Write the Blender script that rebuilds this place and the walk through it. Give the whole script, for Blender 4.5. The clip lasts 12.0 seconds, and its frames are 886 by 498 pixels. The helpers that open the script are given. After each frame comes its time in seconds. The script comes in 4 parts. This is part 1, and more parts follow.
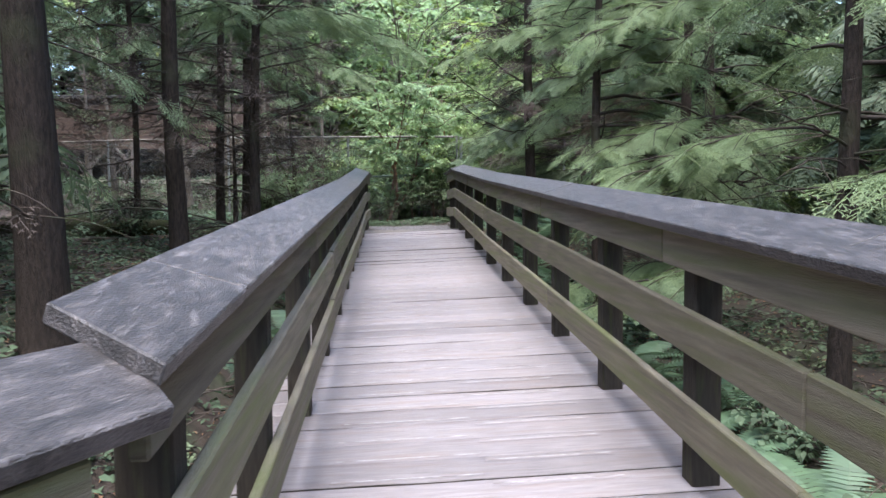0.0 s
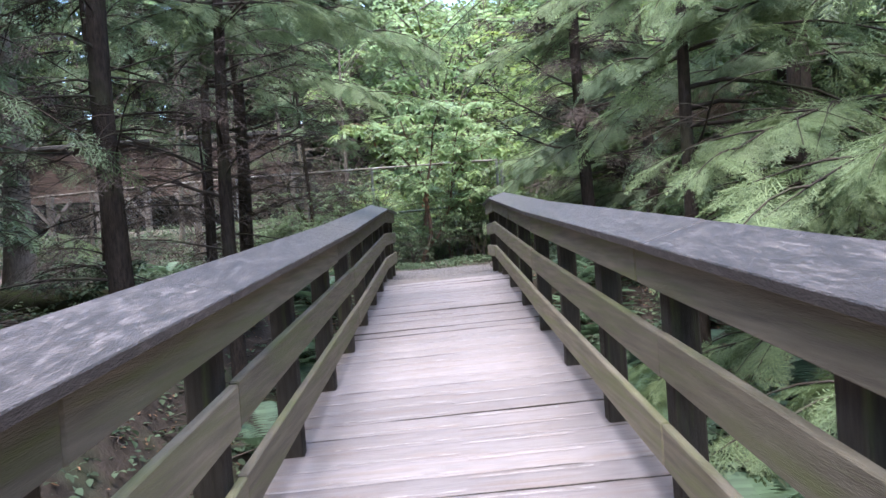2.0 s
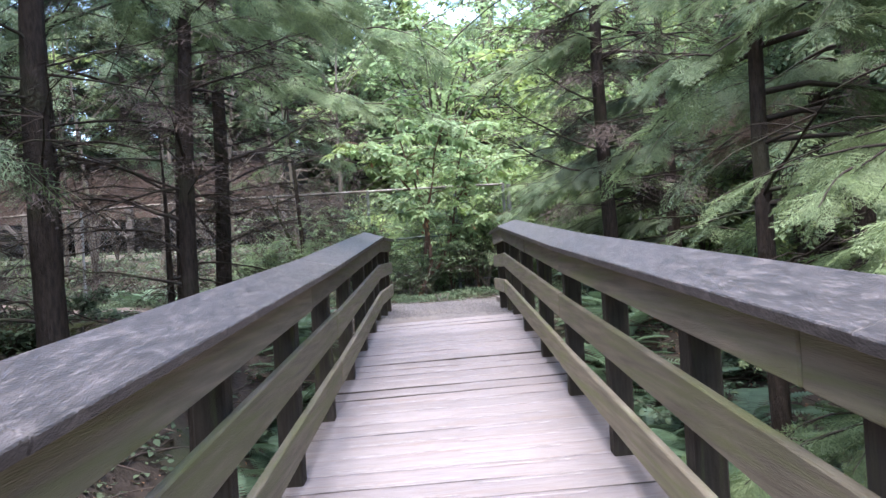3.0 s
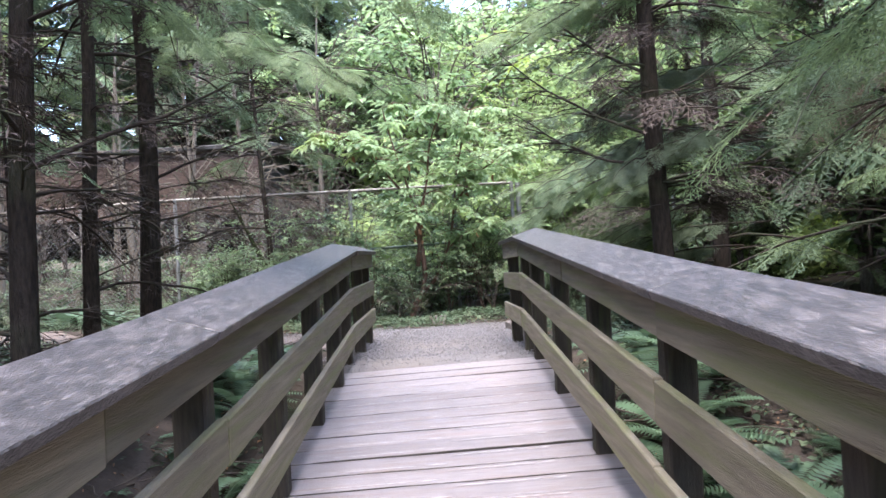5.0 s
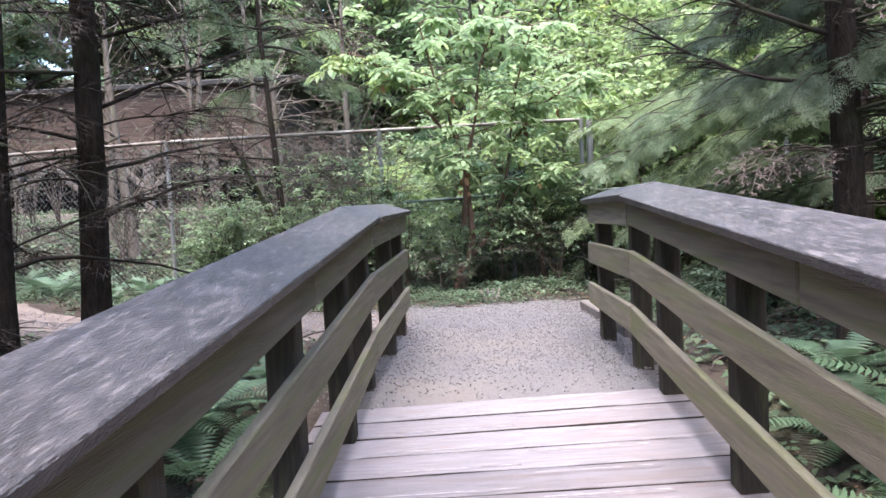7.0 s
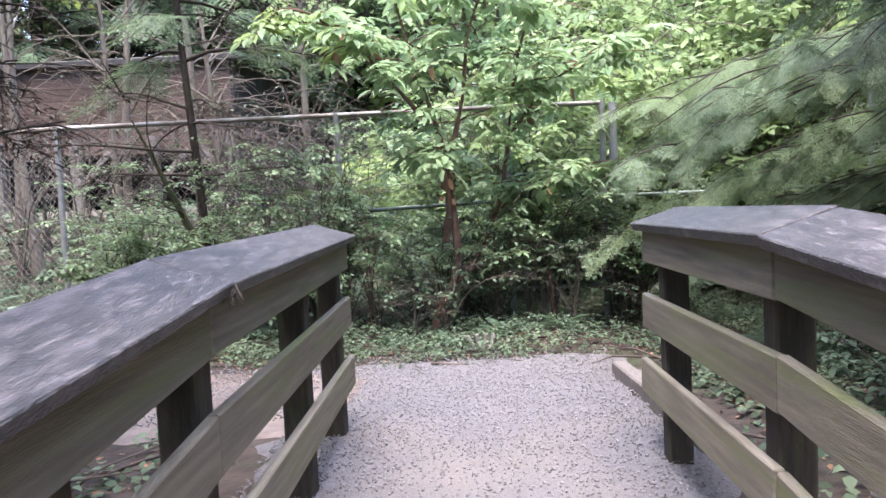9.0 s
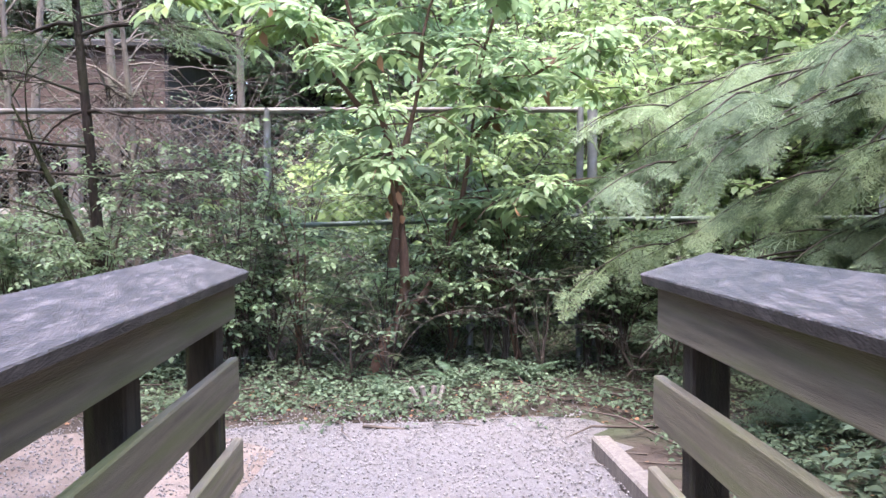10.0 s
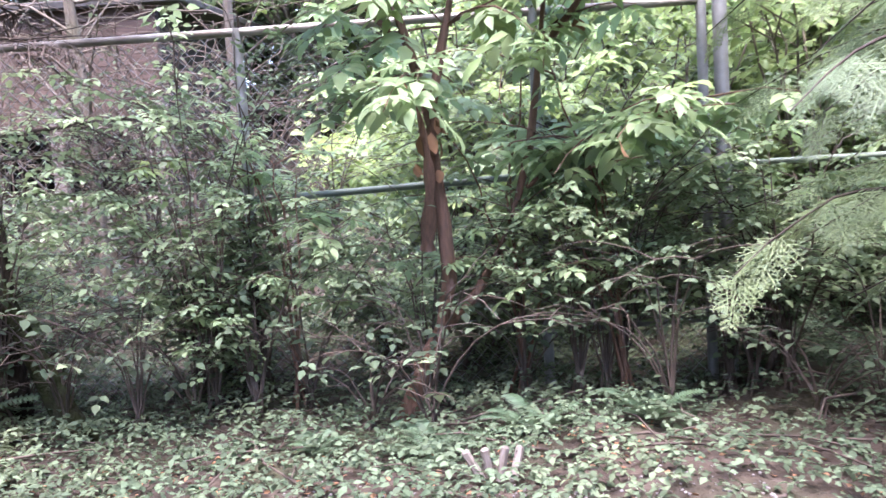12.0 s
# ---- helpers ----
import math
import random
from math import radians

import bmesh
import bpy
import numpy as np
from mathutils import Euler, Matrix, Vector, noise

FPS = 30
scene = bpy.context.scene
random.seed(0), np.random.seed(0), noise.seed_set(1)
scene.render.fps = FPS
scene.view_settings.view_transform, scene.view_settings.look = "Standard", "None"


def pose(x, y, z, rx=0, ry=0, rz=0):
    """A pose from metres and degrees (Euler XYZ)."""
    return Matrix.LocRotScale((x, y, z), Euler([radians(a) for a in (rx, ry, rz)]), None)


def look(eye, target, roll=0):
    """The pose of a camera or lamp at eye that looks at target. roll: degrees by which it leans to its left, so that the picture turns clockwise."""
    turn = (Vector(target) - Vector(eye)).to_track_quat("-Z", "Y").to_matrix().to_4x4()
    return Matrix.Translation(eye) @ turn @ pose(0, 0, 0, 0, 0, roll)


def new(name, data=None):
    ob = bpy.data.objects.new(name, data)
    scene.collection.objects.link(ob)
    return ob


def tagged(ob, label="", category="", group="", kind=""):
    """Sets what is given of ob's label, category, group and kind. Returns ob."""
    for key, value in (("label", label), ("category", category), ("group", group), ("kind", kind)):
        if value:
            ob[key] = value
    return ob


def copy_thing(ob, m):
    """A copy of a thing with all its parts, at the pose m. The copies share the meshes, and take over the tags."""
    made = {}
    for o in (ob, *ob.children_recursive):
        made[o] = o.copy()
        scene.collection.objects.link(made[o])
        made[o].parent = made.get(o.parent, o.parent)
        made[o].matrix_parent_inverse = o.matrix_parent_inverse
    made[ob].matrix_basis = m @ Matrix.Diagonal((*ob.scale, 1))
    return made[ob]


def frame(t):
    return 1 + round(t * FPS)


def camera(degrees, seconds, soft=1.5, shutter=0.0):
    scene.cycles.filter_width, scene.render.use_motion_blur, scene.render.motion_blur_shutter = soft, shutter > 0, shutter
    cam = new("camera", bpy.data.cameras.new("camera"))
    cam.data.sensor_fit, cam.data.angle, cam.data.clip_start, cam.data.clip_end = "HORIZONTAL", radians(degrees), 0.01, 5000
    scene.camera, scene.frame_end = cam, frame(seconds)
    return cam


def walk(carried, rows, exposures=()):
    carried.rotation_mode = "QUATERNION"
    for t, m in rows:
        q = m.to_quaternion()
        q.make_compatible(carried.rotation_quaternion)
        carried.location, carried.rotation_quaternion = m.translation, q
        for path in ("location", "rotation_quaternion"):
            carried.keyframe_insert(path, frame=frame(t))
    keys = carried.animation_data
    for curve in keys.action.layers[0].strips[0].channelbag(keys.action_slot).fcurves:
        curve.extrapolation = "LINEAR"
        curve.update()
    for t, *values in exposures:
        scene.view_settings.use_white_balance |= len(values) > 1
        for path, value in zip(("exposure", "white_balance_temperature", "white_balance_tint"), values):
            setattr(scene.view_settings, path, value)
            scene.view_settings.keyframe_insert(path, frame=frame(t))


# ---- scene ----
cam = camera(59.1, 12.0, soft=1.5, shutter=0.12)
PATH = [
    (0, (-0.378, -2.669, 1.196), (-0.244, -0.676, 1.078), -0.6),
    (0.5, (-0.193, -2.047, 1.178), (-0.06, -0.06, 0.995), -0.8),
    (1, (-0.052, -1.367, 1.236), (-0.114, 0.631, 1.191), -3.4),
    (1.5, (-0.029, -0.625, 1.284), (-0.046, 1.374, 1.223), -2.5),
    (2, (-0.014, 0.086, 1.348), (-0.008, 2.085, 1.308), -4.1),
    (2.5, (-0.064, 0.787, 1.405), (-0.071, 2.787, 1.405), -3.5),
    (4.5, (0.003, 3.43, 1.563), (0.096, 5.428, 1.601), -2.9),
    (5, (0.001, 4.087, 1.626), (0.02, 6.087, 1.654), -3.1),
    (5.5, (-0.021, 4.749, 1.682), (-0.113, 6.746, 1.667), -4.2),
    (6, (-0.081, 5.421, 1.716), (-0.175, 7.418, 1.668), -3.9),
    (6.5, (-0.073, 6.002, 1.713), (-0.315, 7.986, 1.631), -2.6),
    (7, (-0.164, 6.658, 1.8), (-0.247, 8.653, 1.691), -2.9),
    (7.5, (-0.221, 7.285, 1.77), (-0.304, 9.279, 1.641), -3.4),
    (9.5, (-0.048, 9.938, 2.012), (-0.08, 11.935, 1.892), -1.6),
    (10, (-0.009, 10.557, 2.03), (0.031, 12.554, 1.924), -0.3),
    (10.5, (0.059, 11.108, 2.046), (0.101, 13.103, 1.925), -1.9),
    (11, (0.059, 11.614, 2.015), (0.099, 13.609, 1.878), -3.4),
    (11.5, (0.041, 12.191, 1.907), (0.09, 14.188, 1.821), -3.5),
    (12, (-0.026, 12.794, 1.845), (-0.118, 14.787, 1.703), -3.4),
]
walk(cam, [(t, look(eye, target, roll)) for t, eye, target, roll in PATH], exposures=[(0, 2.9, 6200, 12), (1, 2.98, 6150, 13), (2.5, 3.2, 6200, 16), (5, 3.5, 6250, 17), (7.5, 3.57, 6300, 19), (10, 3.86, 6150, 25), (12, 4.33, 6100, 33)])

# ---- world and light ----
world = bpy.data.worlds.new("sky")
scene.world = world
world.use_nodes = True
wn = world.node_tree.nodes
sky = wn.new("ShaderNodeTexSky")
sky.sky_type, sky.sun_disc = "NISHITA", False
sky.sun_elevation, sky.sun_rotation = radians(72), radians(192)
world.node_tree.links.new(sky.outputs["Color"], wn["Background"].inputs["Color"])
wn["Background"].inputs["Strength"].default_value = 0.15
sun = new("sun", bpy.data.lights.new("sun", "SUN"))
sun.data.energy, sun.data.angle, sun.data.color = 1.5, radians(40), (1.0, 0.95, 0.88)
sun.matrix_world = look((0, 0, 30), (2.0, 9.0, 0))

# ---- materials ----


def material(name, base, second, scale=6.0, rough=0.8, bump=0.2, bump_scale=60.0, stretch=(1, 1, 1), spec=0.3, third=None, third_scale=1.3,
             third_cut=(0.5, 0.7), translucent=0.0, per_object=0.0, island=0.0, metal=0.0, marks=None):
    """Two colours mixed by fine noise, a third in large patches, bump, and small differences from piece to piece."""
    mat = bpy.data.materials.new(name)
    mat.use_nodes = True
    nt = mat.node_tree
    n, ln = nt.nodes, nt.links
    bsdf, out = n["Principled BSDF"], n["Material Output"]
    bsdf.inputs["Roughness"].default_value = rough
    bsdf.inputs["Metallic"].default_value = metal
    bsdf.inputs["Specular IOR Level"].default_value = spec
    co = n.new("ShaderNodeTexCoord")
    mp = n.new("ShaderNodeMapping")
    mp.inputs["Scale"].default_value = stretch
    ln.new(co.outputs["Object"], mp.inputs["Vector"])
    info = n.new("ShaderNodeObjectInfo")
    if per_object:
        sc = n.new("ShaderNodeMath")
        sc.operation = "MULTIPLY"
        sc.inputs[1].default_value = 40.0
        ln.new(info.outputs["Random"], sc.inputs[0])
        ln.new(sc.outputs[0], mp.inputs["Location"])

    def noise_tex(size, detail, coords):
        t = n.new("ShaderNodeTexNoise")
        t.inputs["Scale"].default_value, t.inputs["Detail"].default_value = size, detail
        ln.new(coords, t.inputs["Vector"])
        return t

    def ramp(src, lo, hi):
        r = n.new("ShaderNodeMapRange")
        r.inputs["From Min"].default_value, r.inputs["From Max"].default_value = lo, hi
        ln.new(src, r.inputs["Value"])
        return r.outputs[0]

    def mix(fac, a, b):
        m = n.new("ShaderNodeMix")
        m.data_type = "RGBA"
        if isinstance(fac, float):
            m.inputs[0].default_value = fac
        else:
            ln.new(fac, m.inputs[0])
        for i, v in ((6, a), (7, b)):
            if isinstance(v, tuple):
                m.inputs[i].default_value = (*v, 1)
            else:
                ln.new(v, m.inputs[i])
        return m.outputs[2]

    t1 = noise_tex(scale, 6, mp.outputs[0])
    col = mix(ramp(t1.outputs["Fac"], 0.3, 0.7), base, second)
    if third:
        t2 = noise_tex(third_scale, 4, co.outputs["Object"] if not per_object else mp.outputs[0])
        col = mix(ramp(t2.outputs["Fac"], *third_cut), col, third)
    if marks:
        # scratches and scuffs in several directions
        for turn, size, stretched, lo, hi in ((20, 8, (8, 1.0, 1), 0.6, 0.67), (-30, 9, (9, 1.0, 1), 0.61, 0.68), (65, 8, (9, 1.0, 1), 0.63, 0.7), (5, 14, (7, 1.0, 1), 0.6, 0.7)):
            rot = n.new("ShaderNodeMapping")
            rot.inputs["Rotation"].default_value, rot.inputs["Scale"].default_value = (0, 0, radians(turn)), stretched
            ln.new(co.outputs["Object"], rot.inputs["Vector"])
            ln.new(info.outputs["Random"], rot.inputs["Location"])
            worn = n.new("ShaderNodeMath")
            worn.operation = "MULTIPLY"
            worn.inputs[1].default_value = 0.33
            ln.new(ramp(noise_tex(size, 5, rot.outputs[0]).outputs["Fac"], lo, hi), worn.inputs[0])
            col = mix(worn.outputs[0], col, marks)
    hsv = n.new("ShaderNodeHueSaturation")
    ln.new(col, hsv.inputs["Color"])
    if per_object or island:
        src = info.outputs["Random"]
        amount = per_object
        if island:
            g = n.new("ShaderNodeNewGeometry")
            src, amount = g.outputs["Random Per Island"], island
        v = n.new("ShaderNodeMapRange")
        v.inputs["To Min"].default_value, v.inputs["To Max"].default_value = 1 - amount, 1 + amount
        ln.new(src, v.inputs["Value"])
        ln.new(v.outputs[0], hsv.inputs["Value"])
    col = hsv.outputs["Color"]
    ln.new(col, bsdf.inputs["Base Color"])
    if bump:
        t3 = noise_tex(bump_scale, 5, mp.outputs[0])
        bp = n.new("ShaderNodeBump")
        bp.inputs["Strength"].default_value, bp.inputs["Distance"].default_value = bump, 0.02
        ln.new(t3.outputs["Fac"], bp.inputs["Height"])
        ln.new(bp.outputs["Normal"], bsdf.inputs["Normal"])
    if translucent:
        tr = n.new("ShaderNodeBsdfTranslucent")
        ln.new(col, tr.inputs["Color"])
        ms = n.new("ShaderNodeMixShader")
        ms.inputs[0].default_value = translucent
        ln.new(bsdf.outputs[0], ms.inputs[1])
        ln.new(tr.outputs[0], ms.inputs[2])
        ln.new(ms.outputs[0], out.inputs["Surface"])
    return mat


M_PLANK = material("plank_wood", (0.2, 0.177, 0.176), (0.132, 0.116, 0.115), 5, 0.62, 0.4, 30, (1.2, 14, 6), 0.35, (0.15, 0.115, 0.1), 1.6, (0.5, 0.78), per_object=0.17)
M_CAP = material("cap_wood", (0.024, 0.0215, 0.021), (0.05, 0.044, 0.0435), 3, 0.45, 0.5, 26, (10, 2.6, 6), 0.48, (0.085, 0.075, 0.074), 2.6, (0.5, 0.72), per_object=0.18, marks=(0.21, 0.187, 0.182))
# near-black plank sides: edge staining plus the gaps' shade, both in the colour
M_EDGE = material("shaded_plank_edge", (0.03, 0.025, 0.021), (0.018, 0.016, 0.013), 9, 0.9, 0.3, 30, spec=0.1)
M_GRIP = material("grip_strip", (0.3, 0.285, 0.285), (0.2, 0.185, 0.185), 40, 0.8, 0.4, 120, spec=0.3, third=(0.16, 0.14, 0.135), third_scale=9.0, third_cut=(0.45, 0.6))
M_RAIL = material("rail_wood", (0.192, 0.165, 0.118), (0.102, 0.087, 0.061), 3.2, 0.72, 0.4, 28, (6, 0.7, 13), 0.3, (0.122, 0.13, 0.052), 1.5, (0.46, 0.72), per_object=0.22)
M_POST = material("post_wood", (0.062, 0.052, 0.04), (0.036, 0.03, 0.024), 5, 0.85, 0.4, 30, (14, 14, 1.5), 0.2, (0.075, 0.08, 0.035), 2.0, (0.55, 0.8), per_object=0.2)
M_BARK = material("bark", (0.05, 0.038, 0.03), (0.022, 0.017, 0.014), 9, 0.95, 1.0, 26, (5, 5, 1.2), 0.1, (0.062, 0.07, 0.034), 1.4, (0.55, 0.8))
M_PALEBARK = material("pale_bark", (0.17, 0.145, 0.115), (0.1, 0.085, 0.07), 9, 0.95, 0.9, 26, (4, 4, 1), 0.1, (0.11, 0.12, 0.06), 1.4, (0.55, 0.8))
M_TWIG = material("twig_bark", (0.1, 0.08, 0.065), (0.055, 0.044, 0.037), 8, 0.95, 0.3, 40, spec=0.1)
M_LIMB = material("limb_bark", (0.055, 0.044, 0.036), (0.028, 0.022, 0.019), 8, 0.95, 0.4, 40, spec=0.08, third=(0.06, 0.066, 0.04), third_scale=2.0, third_cut=(0.5, 0.7))
M_DEADTWIG = material("dead_twig", (0.088, 0.07, 0.06), (0.05, 0.041, 0.036), 5, 0.95, 0, 1, spec=0.08, island=0.3)
M_BROWNSTEM = material("shrub_bark", (0.15, 0.085, 0.055), (0.085, 0.05, 0.035), 12, 0.85, 0.6, 40, (6, 6, 1))
M_HEMLOCK = material("hemlock_needles", (0.1, 0.145, 0.075), (0.145, 0.195, 0.108), 3, 0.6, 0, 1, translucent=0.4, island=0.35, third=(0.15, 0.2, 0.085), third_scale=0.7)
M_FIR = material("fresh_needles", (0.148, 0.208, 0.095), (0.198, 0.252, 0.13), 3, 0.55, 0, 1, translucent=0.45, island=0.3, third=(0.1, 0.16, 0.07), third_scale=0.8)
# darker needle copy, with the shade of low boughs mixed into its colour
M_SHADEFIR = material("shaded_needles", (0.095, 0.128, 0.078), (0.135, 0.168, 0.105), 3, 0.65, 0, 1, translucent=0.35, island=0.3, third=(0.085, 0.125, 0.06), third_scale=0.5)
M_DEADFIR = material("dead_needles", (0.15, 0.1, 0.072), (0.105, 0.078, 0.06), 4, 0.85, 0, 1, translucent=0.2, island=0.3)
M_LEAF = material("shrub_leaf", (0.2, 0.295, 0.135), (0.25, 0.335, 0.175), 4, 0.5, 0, 1, spec=0.4, translucent=0.6, island=0.3, third=(0.24, 0.31, 0.07), third_scale=1.1, third_cut=(0.55, 0.75))
M_COVER = material("ground_leaf", (0.06, 0.09, 0.052), (0.09, 0.12, 0.073), 4, 0.75, 0, 1, spec=0.12, translucent=0.3, island=0.45, third=(0.15, 0.185, 0.105), third_scale=0.9)
M_BRAMBLE = material("bramble_leaf", (0.135, 0.2, 0.1), (0.185, 0.245, 0.135), 4, 0.55, 0, 1, spec=0.3, translucent=0.45, island=0.35, third=(0.21, 0.265, 0.13), third_scale=0.9)
M_FERN = material("fern_leaf", (0.066, 0.112, 0.062), (0.092, 0.145, 0.08), 5, 0.5, 0, 1, spec=0.4, translucent=0.3, island=0.2)
M_BRIGHT = material("sunny_leaf", (0.2, 0.285, 0.11), (0.25, 0.325, 0.15), 4, 0.5, 0, 1, translucent=0.5, island=0.3, third=(0.26, 0.33, 0.085), third_scale=0.35, third_cut=(0.48, 0.68))
M_DEADLEAF = material("dead_leaf", (0.24, 0.13, 0.07), (0.16, 0.09, 0.05), 5, 0.8, 0, 1, translucent=0.2, island=0.35)
M_SOIL = material("forest_soil", (0.06, 0.046, 0.036), (0.034, 0.027, 0.021), 7, 0.95, 0.8, 30, spec=0.15, third=(0.045, 0.05, 0.028), third_scale=1.6, third_cut=(0.5, 0.7))
M_GRAVEL = material("gravel", (0.142, 0.132, 0.129), (0.09, 0.083, 0.081), 60, 0.9, 0.8, 90, spec=0.2, third=(0.15, 0.13, 0.113), third_scale=0.9, third_cut=(0.5, 0.78))
M_TRAIL = material("trodden_earth", (0.19, 0.15, 0.125), (0.12, 0.098, 0.084), 9, 0.95, 0.6, 60, spec=0.15, third=(0.1, 0.075, 0.06), third_scale=1.2)
M_STONE = material("gravel_stone", (0.185, 0.171, 0.167), (0.128, 0.118, 0.115), 30, 0.85, 0, 1, island=0.3)
M_MOSS = material("moss", (0.042, 0.052, 0.022), (0.034, 0.03, 0.02), 12, 1.0, 1.0, 60, spec=0.05)
M_STEEL = material("galvanised_steel", (0.22, 0.225, 0.22), (0.14, 0.145, 0.14), 12, 0.55, 0.1, 60, metal=0.3, spec=0.4)
M_RUSTPIPE = material("stained_pipe", (0.2, 0.175, 0.145), (0.1, 0.085, 0.07), 9, 0.6, 0.2, 60, metal=0.2, third=(0.3, 0.29, 0.26), third_scale=2.5)
M_WIRE = material("dull_wire", (0.2, 0.21, 0.21), (0.14, 0.15, 0.15), 12, 0.6, 0, 1, metal=0.4)
M_GREENPIPE = material("dull_pipe", (0.12, 0.15, 0.12), (0.08, 0.1, 0.08), 12, 0.5, 0.1, 60, metal=0.3)
M_SIDING = material("shed_siding", (0.105, 0.072, 0.055), (0.065, 0.046, 0.037), 5, 0.85, 0.4, 24, (1.2, 8, 10), 0.2, per_object=0.2)
# near-black boards: the shade inside the open bays is put into this colour
M_SHEDSHADE = material("shed_shade_board", (0.03, 0.026, 0.024), (0.018, 0.016, 0.015), 5, 0.9, 0.2, 20)
M_OLDPOST = material("shed_post_wood", (0.16, 0.14, 0.12), (0.1, 0.085, 0.075), 6, 0.85, 0.3, 30, (8, 8, 1.5), per_object=0.15)
M_TIMBER = material("pale_timber", (0.3, 0.27, 0.23), (0.22, 0.19, 0.16), 6, 0.8, 0.3, 30, (10, 1.5, 8), per_object=0.1)
M_ROOF = material("shed_roof", (0.06, 0.055, 0.05), (0.04, 0.04, 0.035), 6, 0.9, 0.5, 20)
M_PAINT = material("blue_paint_mark", (0.2, 0.5, 0.5), (0.14, 0.4, 0.42), 20, 0.7, 0, 1)

# ---- geometry helpers ----


def mesh_np(name, verts, faces, mat, smooth=False):
    """A mesh from an n x 3 array and an m x 3 or m x 4 array of corners."""
    me = bpy.data.meshes.new(name)
    verts, faces = np.asarray(verts, np.float32), np.asarray(faces, np.int32)
    k = faces.shape[1]
    me.vertices.add(len(verts))
    me.vertices.foreach_set("co", verts.ravel())
    me.loops.add(faces.size)
    me.loops.foreach_set("vertex_index", faces.ravel())
    me.polygons.add(len(faces))
    me.polygons.foreach_set("loop_start", np.arange(0, faces.size, k, dtype=np.int32))
    if smooth:
        me.polygons.foreach_set("use_smooth", np.ones(len(faces), bool))
    me.materials.append(mat)
    me.update(calc_edges=True)
    return me


def under(ob, parent, label=""):
    ob.parent = parent
    return tagged(ob, label=label)


def part(name, bm, mat, parent, label=""):
    me = bpy.data.meshes.new(name)
    bm.to_mesh(me)
    bm.free()
    me.materials.append(mat)
    return under(new(name, me), parent, label)


def part_np(name, verts, faces, mat, parent, label="", smooth=False):
    return under(new(name, mesh_np(name, verts, faces, mat, smooth)), parent, label)


def thing(name, place, label, category, group="", kind=""):
    ob = new(name)
    ob.empty_display_size = 0.2
    ob.matrix_basis = Matrix.Translation(place)
    return tagged(ob, label, category, group, kind)


def board_bm(size, bevel=0.006, wear=0.0, seed=0, shape=None):
    """A sawn board about its centre, edges eased; shape moves its corners."""
    bm = bmesh.new()
    bmesh.ops.create_cube(bm, size=1.0)
    for v in bm.verts:
        v.co = Vector((v.co.x * size[0], v.co.y * size[1], v.co.z * size[2]))
        if shape:
            v.co = Vector(shape(v.co))
    bmesh.ops.bevel(bm, geom=bm.edges[:], offset=bevel, segments=1, affect="EDGES")
    if wear:
        for v in bm.verts:
            v.co += noise.noise_vector(v.co * 3 + Vector((seed, seed * 2.1, 0))) * wear
    return bm


def tube(points, radii, sides=5):
    """Verts and quads of a tapering tube along points."""
    p = np.asarray(points, float)
    r = np.asarray(radii, float)
    d = np.gradient(p, axis=0)
    d /= np.linalg.norm(d, axis=1)[:, None] + 1e-9
    ref = np.where(np.abs(d[:, 2:3]) > 0.9, np.array([[1.0, 0, 0]]), np.array([[0, 0, 1.0]]))
    a = np.cross(d, ref)
    a /= np.linalg.norm(a, axis=1)[:, None] + 1e-9
    b = np.cross(d, a)
    ang = np.linspace(0, 2 * np.pi, sides, endpoint=False)
    ring = p[:, None, :] + r[:, None, None] * (np.cos(ang)[None, :, None] * a[:, None, :] + np.sin(ang)[None, :, None] * b[:, None, :])
    m = len(p)
    i, j = np.meshgrid(np.arange(m - 1), np.arange(sides), indexing="ij")
    k = (j + 1) % sides
    f = np.stack([i * sides + j, i * sides + k, (i + 1) * sides + k, (i + 1) * sides + j], -1).reshape(-1, 4)
    return ring.reshape(-1, 3), f


def joined(pieces):
    """Several (verts, faces) as one."""
    vs, fs, n = [], [], 0
    for v, f in pieces:
        vs.append(v)
        fs.append(f + n)
        n += len(v)
    return np.concatenate(vs), np.concatenate(fs)


def stamp(tv, tf, frames):
    """Copies of a template by an m x 4 x 4 array of poses, as one mesh."""
    m = len(frames)
    v = np.einsum("mij,nj->mni", frames[:, :3, :3], tv) + frames[:, None, :3, 3]
    f = tf[None] + (np.arange(m) * len(tv))[:, None, None]
    return v.reshape(-1, 3), f.reshape(-1, tf.shape[1])


def frames_from(pos, axis, up, size):
    """Poses with x along axis and z near up; size scales."""
    x = axis / (np.linalg.norm(axis, axis=1)[:, None] + 1e-9)
    y = np.cross(up, x)
    y /= np.linalg.norm(y, axis=1)[:, None] + 1e-9
    z = np.cross(x, y)
    out = np.zeros((len(pos), 4, 4))
    s = np.asarray(size, float).reshape(-1, 1)
    out[:, :3, 0], out[:, :3, 1], out[:, :3, 2], out[:, :3, 3], out[:, 3, 3] = x * s, y * s, z * s, pos, 1
    return out


def limb_curve(start, az, length, rise, sag, rng, n=7, crook=0.028):
    t = np.linspace(0, 1, n)
    d = np.array([math.cos(az), math.sin(az), 0])
    p = start + d * (t * length)[:, None]
    p[:, 2] += rise * length * t - sag * length * t ** 2
    p += np.cumsum(rng.normal(0, crook * length / n * 2, (n, 3)), axis=0)
    p[0] = start
    return p


def smoothstep(a, b, x):
    t = np.clip((x - a) / (b - a), 0, 1)
    return t * t * (3 - 2 * t)


# ---- ground ----
SLOPE, BEND, LEVEL, CROSS = 0.058, 11.5, 0.667, 0.03


